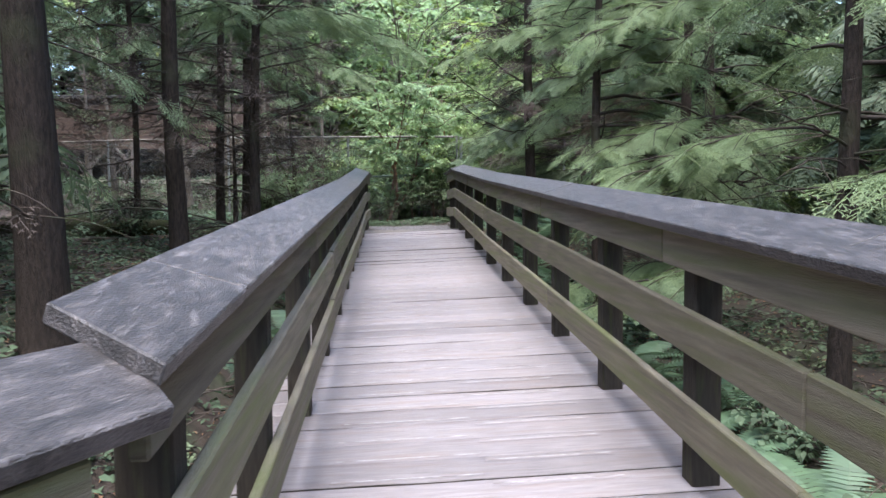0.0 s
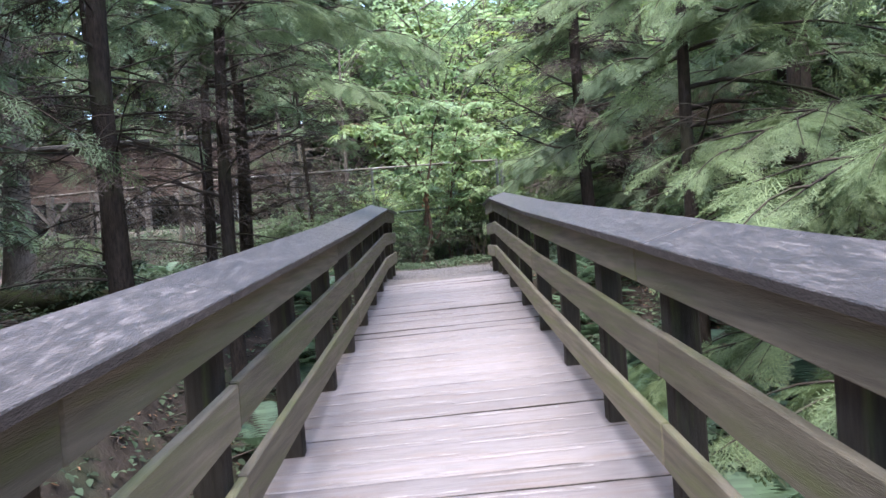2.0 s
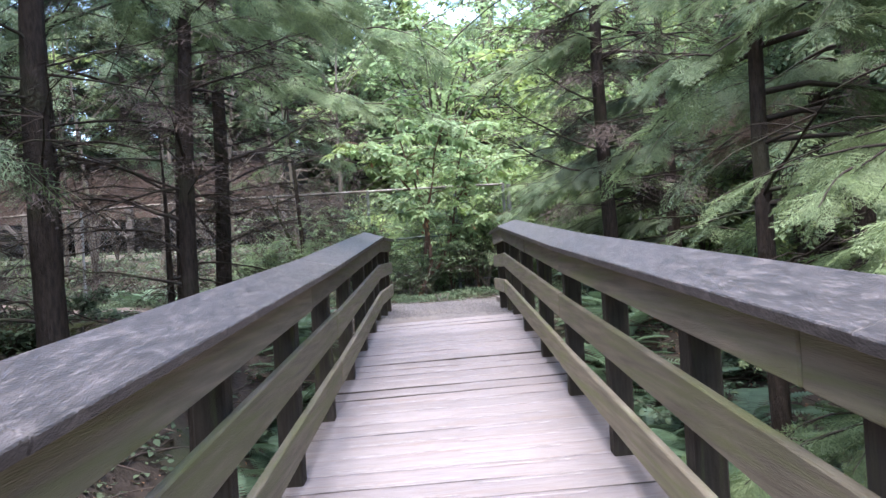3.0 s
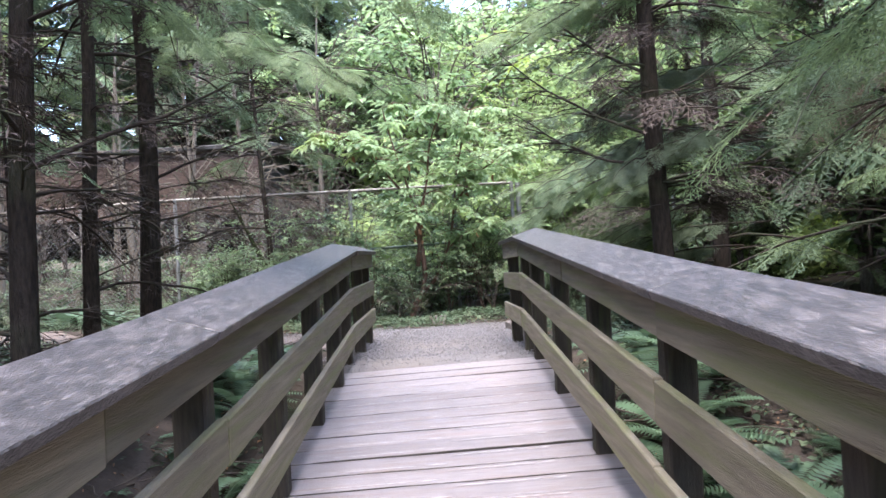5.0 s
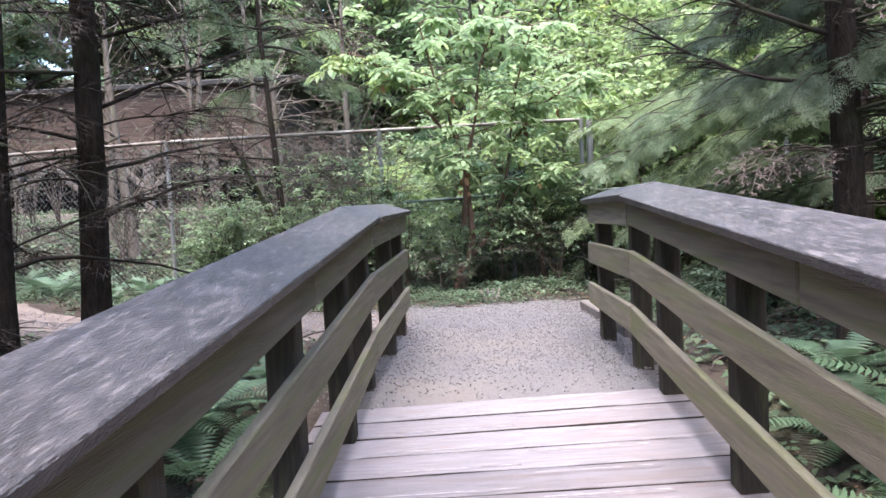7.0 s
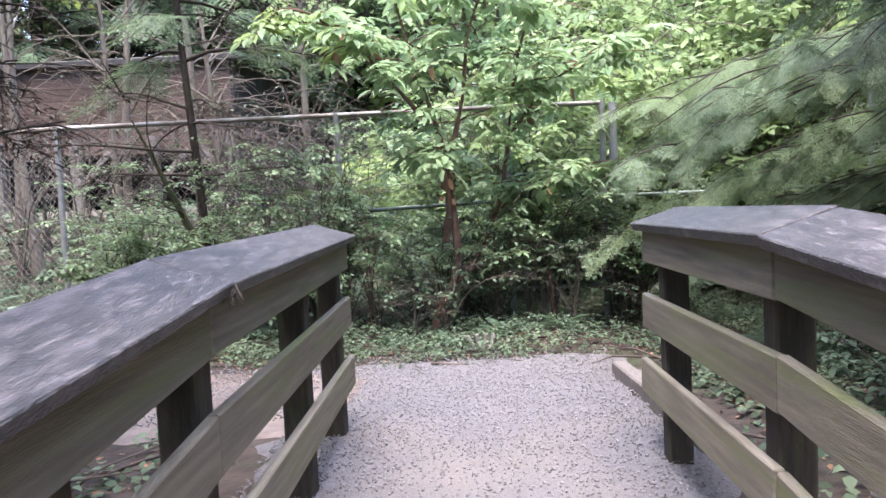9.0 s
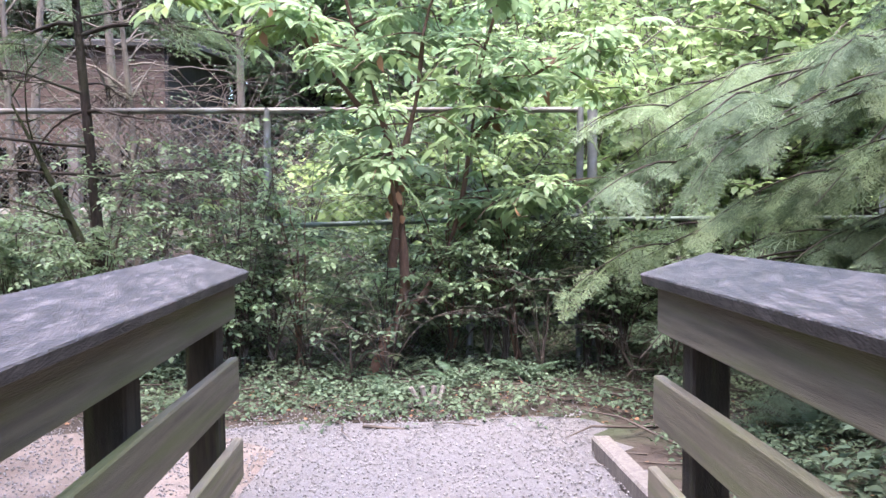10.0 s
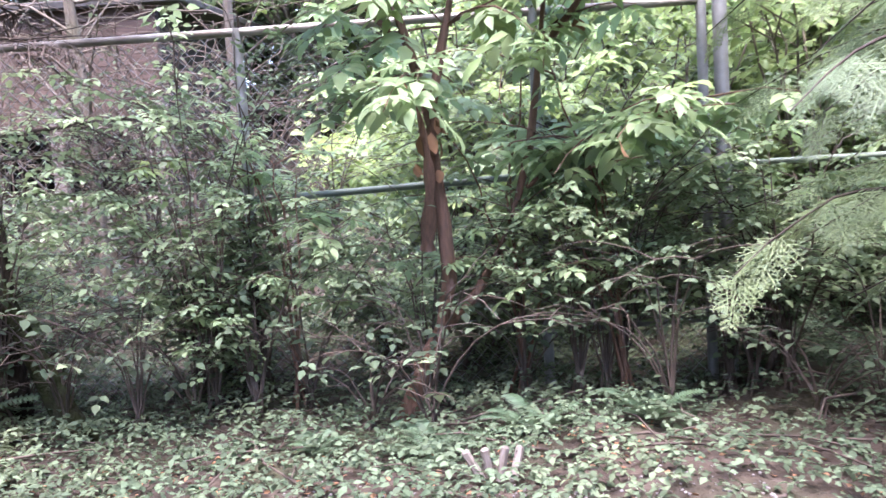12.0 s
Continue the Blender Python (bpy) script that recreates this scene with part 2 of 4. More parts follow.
def profile(y):
    """Height of the walking line along the bridge."""
    return np.interp(y, [-5, 3, 7, BEND, 13.8, 17], [-0.29, 0.174, 0.408, 0.728, 0.66, 0.66])


def deck_z(y):
    return float(profile(y))


def ground_z(x, y):
    """Height of the forest floor: the trail level, the gully under the bridge, the bank and the rise beyond."""
    x, y = np.asarray(x, float), np.asarray(y, float)
    line = profile(np.clip(y, -4, 17)) - 0.03 * (1 - smoothstep(10.6, 11.2, y)) - 0.03 * smoothstep(11.3, 12.0, y) * (1 - smoothstep(12.6, 13.6, y))
    near = smoothstep(-2.6, 0.2, y) * (1 - smoothstep(8.6, 11.2, y))
    left = smoothstep(-3.1, -1.5, x)
    right = (1 - 0.55 * smoothstep(3, 9, x)) * (1 - 0.35 * smoothstep(0.9, 1.8, x))
    z = line - 0.03 - 1.15 * near * left * right
    z += 0.22 * smoothstep(-2.2, -4.5, -(-x) * 1.0) * smoothstep(2, 6, y) * (1 - smoothstep(11, 14, y))
    z += (0.16 * smoothstep(3.0, 6.0, -x) * smoothstep(11, 15, y)) + 1.05 * smoothstep(17.6, 23.5, y) * smoothstep(-3, 1, -x - 2)
    z += 0.03 * np.maximum(np.hypot(x, y - 6) - 26, 0) ** 1.25 + 3.0 * smoothstep(27, 48, y) + 8.5 * smoothstep(25, 38, y) * smoothstep(-9, -1, x) * (1 - smoothstep(24, 40, x))
    bumps = 0.05 * np.sin(1.7 * x + 0.6) * np.sin(1.3 * y) + 0.035 * np.sin(3.9 * x + 1.1 * y) + 0.02 * np.sin(7.1 * y - 4.3 * x)
    walked = np.exp(-((np.maximum(np.abs(x + 0.4) - 1.6, 0)) ** 2) / 0.6) * smoothstep(10, 11.3, y) * (1 - smoothstep(15.2, 16.2, y))
    behind = (1 - smoothstep(-3.4, -2.6, y)) * np.exp(-np.maximum(np.abs(x) - 1, 0) ** 2)
    return z + bumps * (1 - np.maximum(walked, behind))


def grid_mesh(name, xs, ys, z_of, mat):
    gx, gy = np.meshgrid(xs, ys, indexing="xy")
    v = np.stack([gx, gy, z_of(gx, gy)], -1).reshape(-1, 3)
    nx, ny = len(xs), len(ys)
    i, j = np.meshgrid(np.arange(nx - 1), np.arange(ny - 1), indexing="xy")
    a = (j * nx + i).ravel()
    return mesh_np(name, v, np.stack([a, a + 1, a + nx + 1, a + nx], -1), mat, True)


far_out = 34 + np.geomspace(1, 1900, 22)
xs = np.concatenate([-far_out[::-1], np.linspace(-34, -9.2, 40), np.linspace(-9, 7, 130), np.linspace(7.2, 34, 40), far_out])
ys = np.concatenate([6 - far_out[::-1], np.linspace(-28, -5.2, 36), np.linspace(-5, 21, 190), np.linspace(21.3, 40, 40), 6 + far_out])
ground = tagged(new("ground", grid_mesh("ground", xs, ys, lambda x, y: np.minimum(ground_z(x, y), 26), M_SOIL)), "dark forest soil with moss, leaf litter and roots", "ground", kind="structure")


def trail_half(s):
    return 1.25 + 0.1 * math.sin(3 * s)


def trail_mesh(name, centre, halves, across=13, mat=None):
    """A gravel strip laid on the ground along a centre line."""
    c = np.asarray(centre, float)
    d = np.gradient(c, axis=0)
    d /= np.linalg.norm(d, axis=1)[:, None]
    side = np.stack([d[:, 1], -d[:, 0]], -1)
    u = np.linspace(-1, 1, across)
    wob = 1 + 0.07 * np.sin(np.arange(len(c)) * 1.9) + 0.05 * np.sin(np.arange(len(c)) * 4.7)
    p = c[:, None, :] + side[:, None, :] * (u[None, :, None] * (np.asarray(halves) * wob)[:, None, None])
    z = ground_z(p[..., 0], p[..., 1]) + 0.03 - 0.05 * np.abs(u[None]) ** 6
    v = np.concatenate([p, z[..., None]], -1).reshape(-1, 3)
    i, j = np.meshgrid(np.arange(across - 1), np.arange(len(c) - 1), indexing="xy")
    a = (j * across + i).ravel()
    return mesh_np(name, v, np.stack([a, a + 1, a + across + 1, a + across], -1), mat or M_GRAVEL, True)


def spline(points, n):
    p = np.asarray(points, float)
    t = np.linspace(0, len(p) - 1, n)
    k = np.clip(t.astype(int), 0, len(p) - 2)
    f = (t - k)[:, None]
    a, b, c, d = p[np.clip(k - 1, 0, None)], p[k], p[k + 1], p[np.clip(k + 2, None, len(p) - 1)]
    return 0.5 * (2 * b + (c - a) * f + (2 * a - 5 * b + 4 * c - d) * f ** 2 + (3 * b - a - 3 * c + d) * f ** 3)


tagged(new("gravel_path", trail_mesh("gravel_path", spline([(0, 10.6), (0, 11.6), (-0.05, 13), (-0.15, 14.3), (-0.2, 15.5)], 40), np.linspace(1.05, 1.45, 40))),
       "grey crushed-gravel path at the end of the footbridge", "path", kind="structure")
tagged(new("side_path", trail_mesh("side_path", spline([(-0.9, 14.5), (-2.6, 14.6), (-4.6, 14.9), (-6.8, 15.7), (-9.5, 17.6), (-13, 20.5), (-18, 23)], 60), np.full(60, 0.95), mat=M_TRAIL)),
       "pale gravel trail leading away through the trees", "path", kind="structure")
tagged(new("approach_path", trail_mesh("approach_path", spline([(0.1, -12), (0, -8), (0, -5.5), (0, -3.2)], 30), np.full(30, 1.3))),
       "grey crushed-gravel path before the footbridge", "path", kind="structure")

# ---- footbridge ----
DECK_START, DECK_END, FACE = -3.3, 11.05, 0.78


def plank_mesh(seed):
    """A deck plank, a little cupped and worn, with a routed groove in each half."""
    rng = np.random.default_rng(seed)
    half, grooves = 0.1155, ((-0.66, 0.0, -0.095, -0.085), (0.03, 0.6, 0.053, 0.063))
    xs = np.unique(np.concatenate([[-1.08, -1.07, 1.07, 1.08], np.linspace(-0.95, 0.95, 20), [-0.664, 0.004, 0.026, 0.604], [-0.66, 0.0, 0.03, 0.6]]))
    ys = np.unique(np.concatenate([[-half, -half + 0.005, -0.03, 0.02, half - 0.005, half], [-0.095, -0.09, -0.085, 0.053, 0.058, 0.063]]))
    gx, gy = np.meshgrid(xs, ys, indexing="xy")
    z = 0.0225 + 0.0012 * np.sin(gx * 3.1 + seed) + 0.0008 * np.sin(gx * 9 + gy * 30 + seed * 2) - 0.002 * (gy / half) ** 2 - 0.004 * (np.abs(gy) > half - 0.001) - 0.004 * (np.abs(gx) > 1.075)
    for x0, x1, y0, y1 in grooves:
        z -= 0.009 * ((gx > x0 - 0.001) & (gx < x1 + 0.001) & (np.abs(gy - (y0 + y1) / 2) < 0.001))
    edge = np.abs(gy) > half - 0.001
    gy = gy + edge * rng.normal(0, 0.0018, gx.shape)
    nx, ny = len(xs), len(ys)
    top = np.stack([gx, gy, z], -1).reshape(-1, 3)
    low = top * np.array([1, 1, 0]) + np.array([0, 0, -0.0225])
    i, j = np.meshgrid(np.arange(nx - 1), np.arange(ny - 1), indexing="xy")
    a = (j * nx + i).ravel()
    faces = [np.stack([a, a + 1, a + nx + 1, a + nx], -1)]
    rim = np.concatenate([np.arange(nx), np.arange(1, ny) * nx + nx - 1, (ny - 1) * nx + np.arange(nx - 2, -1, -1), np.arange(ny - 2, 0, -1) * nx])
    nxt = np.roll(rim, -1)
    faces.append(np.stack([rim, rim + nx * ny, nxt + nx * ny, nxt], -1))
    faces.append(np.array([[nx * ny, nx * ny + (ny - 1) * nx, 2 * nx * ny - 1, nx * ny + nx - 1]]))
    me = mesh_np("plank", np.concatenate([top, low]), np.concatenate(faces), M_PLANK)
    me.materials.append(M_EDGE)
    # sides and underside take the near-black colour, so gaps show as dark lines
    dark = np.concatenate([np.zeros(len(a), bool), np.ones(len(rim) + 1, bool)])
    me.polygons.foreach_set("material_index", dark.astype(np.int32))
    return me


def grip_mesh(length):
    bm = board_bm((length, 0.007, 0.005), 0.001)
    me = bpy.data.meshes.new("grip_strip")
    bm.to_mesh(me)
    bm.free()
    me.materials.append(M_GRIP)
    return me


def footbridge():
    ob = thing("footbridge_deck", (0, 0, 0), "weathered grey plank deck of a timber footbridge, climbing gently", "bridge")
    rnd = random.Random(4)
    meshes = [plank_mesh(k) for k in range(6)]
    strips = [grip_mesh(0.65), grip_mesh(0.56)]
    n = int((DECK_END - DECK_START) / 0.244)
    for i in range(n):
        yc = DECK_END - 0.122 - i * 0.244
        p = under(new("plank", meshes[rnd.randrange(6)]), ob)
        p.matrix_basis = pose(rnd.uniform(-0.02, 0.02), yc, deck_z(yc) - 0.0225 + rnd.uniform(-0.004, 0.004), math.degrees(math.atan(0.065)) + rnd.uniform(-0.9, 0.9), rnd.uniform(-0.15, 0.15) - 1.72, rnd.uniform(-0.35, 0.35)) @ Matrix.Diagonal((1, rnd.uniform(0.975, 1.03), 1, 1))
        for sx, sy, me in ((-0.328, -0.078, strips[0]), (0.31, 0.07, strips[1])):
            g = under(new("grip_strip", me), p, "thin pale grit strip in the plank")
            g.location = (sx + rnd.uniform(-0.015, 0.015), sy, 0.0212)
    for x, wide in ((-0.85, 0.14), (-0.1, 0.36), (0.85, 0.14)):
        mid = (DECK_START + DECK_END) / 2
        s = part("stringer", board_bm((wide, (DECK_END - DECK_START) * 1.001, 0.3), 0.008), M_POST, ob, "dark heavy timber beam")
        s.matrix_basis = pose(x, mid, SLOPE * mid - 0.05 - 0.157 + CROSS * x, math.degrees(math.atan(SLOPE)), 0, 0)
    for y in (-2.9, 10.4):
        a = part("abutment", board_bm((2.5, 0.5, 0.8), 0.02), M_POST, ob, "timber footing under the bridge end")
        a.location = (0, y, deck_z(y) - 0.35 - 0.42)
    for y in (1.9, 6.2):
        for x in (-0.85, 0.85):
            a = part("pile", board_bm((0.2, 0.2, 1.6), 0.015), M_POST, ob, "dark timber pile under the deck")
            a.location = (x, y, deck_z(y) - 0.35 - 0.8)
    return ob


def slanted(name, mat, parent, x, y0, y1, top, height, thick, seed, label="", off=0.0, cut0=0.0, cut1=0.0, bevel=0.006, tilt=0.0):
    """A board from y0 to y1 whose top edge lies so far above the deck line; cut0 and cut1 mitre its ends."""
    length = y1 - y0

    def shape(c):
        y = c.y + (cut0 if c.y < 0 else cut1) * (c.x / thick)
        yy = (y0 + y1) / 2 + y
        cs, sn = math.cos(tilt), math.sin(tilt)
        return (c.x * cs - c.z * sn, y, c.x * sn + c.z * cs + rail_z(x, yy) - rail_z(x, (y0 + y1) / 2))

    bm = board_bm((thick, length - (0.002 if tilt else 0.004), height), bevel, 0.0015, seed, shape)
    b = part(name, bm, mat, parent, label)
    b.location = (x, (y0 + y1) / 2, rail_z(x, (y0 + y1) / 2) + top - height / 2 + off + CROSS * x)
    return b


def rail_z(x, y):
    """Height of the railing's line: it stays nearly level past the end of the deck."""
    return deck_z(y) + (float(np.interp(y, [11.3, 13.75], [0, 0.078])) if x < 0 else float(np.interp(y, [11.5, 13.3], [0, 0.03])))


def railing(side, y_first, y_end, posts, joints, label, cut):
    ob = thing("railing", (0, 0, 0), label, "railing", "footbridge railings")
    rnd = random.Random(11 + side)
    for k, y in enumerate(posts):
        base = deck_z(y) if y < DECK_END else float(ground_z(side * 0.89, y)) - 0.1
        base += CROSS * side * 0.89 - (0.02 if y < DECK_END else 0)
        top = rail_z(side, y) + 1.04 + CROSS * side * 0.89
        tall = top - base

        def sloped(c):
            return (c.x, c.y, c.z + (c.x * side * 0.3 + 0.03 if c.z > 0 else 0))

        p = part("post", board_bm((0.118, 0.118, tall), 0.008, 0.002, k, sloped), M_POST, ob)
        p.matrix_basis = pose(side * (FACE + 0.04 + 0.06), y + 0.059, (top + base) / 2, rnd.uniform(-0.6, 0.6), rnd.uniform(-0.5, 0.5), rnd.uniform(-2, 2))
    for top, name, key in ((1.046, "top_rail", 0), (0.715, "middle_rail", 1), (0.365, "bottom_rail", 2)):
        stops = [y_first] + [j + 0.03 * key for j in joints[key]] + [y_end + (0.05 if key == 2 else 0.0) - (0.05 if key == 0 else 0)]
        for a, b in zip(stops, stops[1:]):
            slanted(name, M_RAIL, ob, side * (FACE + 0.02 + rnd.uniform(-0.004, 0.003)), a, b, top + rnd.uniform(-0.006, 0.006), 0.172, 0.038, rnd.random() * 9)
    stops = [y_first] + joints[3] + [y_end]
    for k, (a, b) in enumerate(zip(stops, stops[1:])):
        c0 = cut if k == 0 else rnd.uniform(-0.03, 0.03)
        slanted("cap_board", M_CAP, ob, side * 0.857, a, b, 1.1005 + rnd.uniform(-0.004, 0.002), 0.039, 0.252, rnd.random() * 9, "wide dark grey cap board, tilted, scratched and weathered", cut0=c0, tilt=side * math.radians(17), bevel=0.004)
    return ob


footbridge()
railing(-1, -1.36, 13.74, [-1.09, 0.11, 1.49, 2.79, 4.2, 5.55, 6.8, 8.1, 9.4, 10.52, 11.3, 12.65, 13.55],
        [[1.62, 5.9, 9.6, 11.32], [2.89, 6.9, 11.3], [2.89, 7.0, 11.3], [-0.72, 2.75, 6.7, 11.37]], "grey-brown timber railing with three boards and a tilted cap", -0.15)
railing(1, -3.0, 13.26, [-2.6, -1.1, 0.34, 1.67, 3.0, 4.25, 5.6, 6.95, 8.35, 9.68, 10.9, 11.62, 12.95],
        [[0.6, 3.3, 6.9, 9.0, 11.54], [-0.6, 3.0, 6.95, 11.5], [-0.6, 3.0, 7.0, 11.5], [-0.7, 2.97, 6.8, 11.54]], "grey-brown timber railing of three boards, green with algae", 0.0)


def wing_railing():
    """The lower railing that flares back from the bridge's start."""
    ob = thing("wing_railing", (-0.83, -1.5, 0), "lower weathered timber railing flaring back from the footbridge", "railing")
    ob.matrix_basis = Matrix.Translation((-0.83, -1.5, -0.02)) @ pose(0, 0, 0, 0, 0, -27)
    base = -0.2
    cs, sn = math.cos(radians(-17)), math.sin(radians(-17))

    def cap_shape(c):
        y = c.y + (0.0 if c.y < 0 else 0.135 - 0.5 * c.x)
        return (c.x * cs - c.z * sn, y, c.x * sn + c.z * cs)

    b = part("cap_board", board_bm((0.252, 2.3, 0.039), 0.004, 0.0015, 2.2, cap_shape), M_CAP, ob)
    b.location = (-0.02, -1.15, 0.935)
    for top, name in ((0.875, "top_rail"), (0.55, "middle_rail"), (0.2, "bottom_rail")):
        r = part(name, board_bm((0.038, 2.2, 0.172), 0.006, 0.0015, top * 7), M_RAIL, ob)
        r.location = (0.06, -1.16, top - 0.086)
    for y in (-0.16, -1.3, -2.2):
        p = part("post", board_bm((0.14, 0.14, 0.9 - base + 0.25), 0.008, 0.002, y), M_POST, ob)
        p.location = (-0.03, y, (0.9 + base - 0.25) / 2)


wing_railing()

tuft = thing("lichen_tuft", (-0.735, 11.37, rail_z(-1, 11.37) + 1.02), "small grey tuft of hanging lichen caught in a rail joint", "lichen")
tuft_rng = np.random.default_rng(77)
strands = [limb_curve(np.zeros(3) + tuft_rng.normal(0, 0.008, 3), tuft_rng.uniform(0, 6.28), tuft_rng.uniform(0.015, 0.035), -0.8, 0.9, tuft_rng, 5, 0.08) for _ in range(26)]
part_np("strands", *joined([tube(c, np.linspace(0.0018, 0.0008, 5), 3) for c in strands]), M_TWIG, tuft)["kind"] = "stuff"

kerb = tagged(part("edging_timber", board_bm((0.11, 1.75, 0.12), 0.012, 0.004, 3), M_OLDPOST, None), "weathered grey timber edging board lying beside the gravel", "edging board")
kerb.matrix_basis = pose(1.02, 14.0, LEVEL + 0.02, 0, 0, 4)
mark = tagged(part("paint_mark", board_bm((0.016, 0.2, 0.0016), 0.0004), M_PAINT, None), "faded turquoise paint mark on the railing cap", "paint mark")
mark.matrix_basis = pose(0.9, 4.35, deck_z(4.35) + 1.0828, math.degrees(math.atan(SLOPE)), 0, -22)

# ---- plants: templates ----


def spray_template(twigs, subs, seed, droop=0.12):
    """A flat conifer spray one unit long: side twigs of small needle blades either side of a thin stem."""
    rng = np.random.default_rng(seed)
    v, f = [], []

    def blade(a, d, length, width, z):
        n = np.array([-d[1], d[0], 0.0])
        m = a + d * length * 0.55
        k = len(v)
        v.extend([a, m + n * width, a + d * length + np.array([0, 0, z]), m - n * width])
        f.extend([(k, k + 1, k + 2), (k, k + 2, k + 3)])

    for i in range(twigs):
        s = (i + 0.6) / twigs
        base = np.array([s, 0, -droop * s * s])
        length = (0.42 * (1 - s) ** 0.75 + 0.07) * rng.uniform(0.75, 1.2)
        side = 1 if i % 2 else -1
        ang = side * np.radians(rng.uniform(42, 62))
        d = np.array([np.cos(ang), np.sin(ang), rng.uniform(-0.25, 0.05)])
        if subs == 0:
            blade(base, d, length, 0.035, -0.03)
            continue
        blade(base, d, length, 0.011, -0.02)
        for j in range(subs):
            u = (j + 0.5) / subs
            b2 = base + d * length * u
            for sd in (1, -1):
                a2 = ang + sd * np.radians(rng.uniform(40, 65))
                blade(b2, np.array([np.cos(a2), np.sin(a2), rng.uniform(-0.3, 0.05)]), length * (0.38 * (1 - u) + 0.12), 0.012 if subs < 5 else 0.0078, -0.01)
    blade(np.array([0, 0, 0.0]), np.array([1.0, 0, -droop]), 1.06, 0.008, 0)
    return np.array(v), np.array(f)


SPRAY_FAR = [spray_template(15, 0, s) for s in (1, 2)]
SPRAY_MID = [spray_template(16, 2, s) for s in (3, 4)]
SPRAY_DEAD = [spray_template(11, 1, s, 0.2) for s in (7, 8)]
SPRAY_NEAR = [spray_template(20, 5, s) for s in (5, 6)]


def leaf_template(leaflets, length, width, spread, fold=0.12):
    """A compound leaf along x: pairs of pointed leaflets and one at the tip, each folded along its rib."""
    v, f = [], []

    def leaflet(a, ang, size, dz):
        d = np.array([math.cos(ang), math.sin(ang), dz])
        n = np.array([-d[1], d[0], 0])
        k = len(v)
        w = width * size
        up = np.array([0, 0, fold * w * 2])
        v.extend([a, a + d * size * 0.35 + n * w + up, a + d * size * 0.7 + n * w * 0.75 + up * 0.7, a + d * size + np.array([0, 0, -0.12 * size]),
                  a + d * size * 0.7 - n * w * 0.75 + up * 0.7, a + d * size * 0.35 - n * w + up, a + d * size * 0.5])
        f.extend([(k, k + 6, k + 1), (k + 1, k + 6, k + 2), (k + 2, k + 6, k + 3), (k, k + 5, k + 6), (k + 5, k + 4, k + 6), (k + 4, k + 3, k + 6)])

    pairs = leaflets // 2
    for i in range(pairs):
        s = 0.3 + 0.6 * i / max(pairs, 1)
        for sd in (1, -1):
            leaflet(np.array([s * length, 0, 0]), sd * math.radians(spread), 0.55 * length, -0.15)
    leaflet(np.array([0.88 * length if pairs else 0.1, 0, 0]), 0, 0.6 * length, -0.25)
    k = len(v)
    v.extend([np.array([0, 0.006 * length, 0]), np.array([0.9 * length, 0, 0]), np.array([0, -0.006 * length, 0])])
    f.append((k, k + 1, k + 2))
    return np.array(v), np.array(f)


LEAF5 = leaf_template(5, 1.0, 0.23, 50)
LEAF3 = leaf_template(3, 1.0, 0.36, 62)
LEAF1 = leaf_template(1, 1.0, 0.34, 0)


def fern_frond_template(pairs=22):
    v, f = [], []
    for i in range(pairs):
        s = 0.1 + 0.9 * i / pairs
        c = np.array([s, 0, 0.55 * s - 0.62 * s * s])
        length = 0.17 * math.sin(math.pi * min(1, 0.18 + 0.82 * (1 - s) ** 0.8)) * 1.1 + 0.012
        for sd in (1, -1):
            k = len(v)
            tip = c + np.array([0.03, sd * length, -0.03])
            v.extend([c + np.array([-0.016, 0, 0]), tip, c + np.array([0.018, 0, 0.0]), (c + tip) / 2 + np.array([-0.014, 0, 0.008]), (c + tip) / 2 + np.array([0.016, 0, 0.008])])
            f.extend([(k, k + 3, k + 2), (k + 3, k + 4, k + 2), (k + 3, k + 1, k + 4)])
    return np.array(v), np.array(f)


FROND = fern_frond_template()

# ---- trees ----


def foliage_on(curve, rng, count, size, template, start=0.25, flat=0.8):
    """Sprays set along both sides of a limb."""
    u = np.clip(np.sort(rng.uniform(start, 1, count)), 0, 0.999)
    k = (u * (len(curve) - 1)).astype(int)
    fr = (u * (len(curve) - 1) - k)[:, None]
    pos = curve[k] * (1 - fr) + curve[k + 1] * fr
    d = curve[k + 1] - curve[k]
    d /= np.linalg.norm(d, axis=1)[:, None]
    ang = np.radians(rng.uniform(15, 70, count)) * np.where(np.arange(count) % 2, 1, -1)
    ax = np.stack([d[:, 0] * np.cos(ang) - d[:, 1] * np.sin(ang), d[:, 0] * np.sin(ang) + d[:, 1] * np.cos(ang), d[:, 2] - rng.uniform(0.05, 0.5, count)], -1)
    up = np.stack([rng.normal(0, 1 - flat, count), rng.normal(0, 1 - flat, count), np.ones(count)], -1)
    return stamp(*template, frames_from(pos, ax, up, size * rng.uniform(0.65, 1.25, count) * (1.1 - 0.45 * u)))


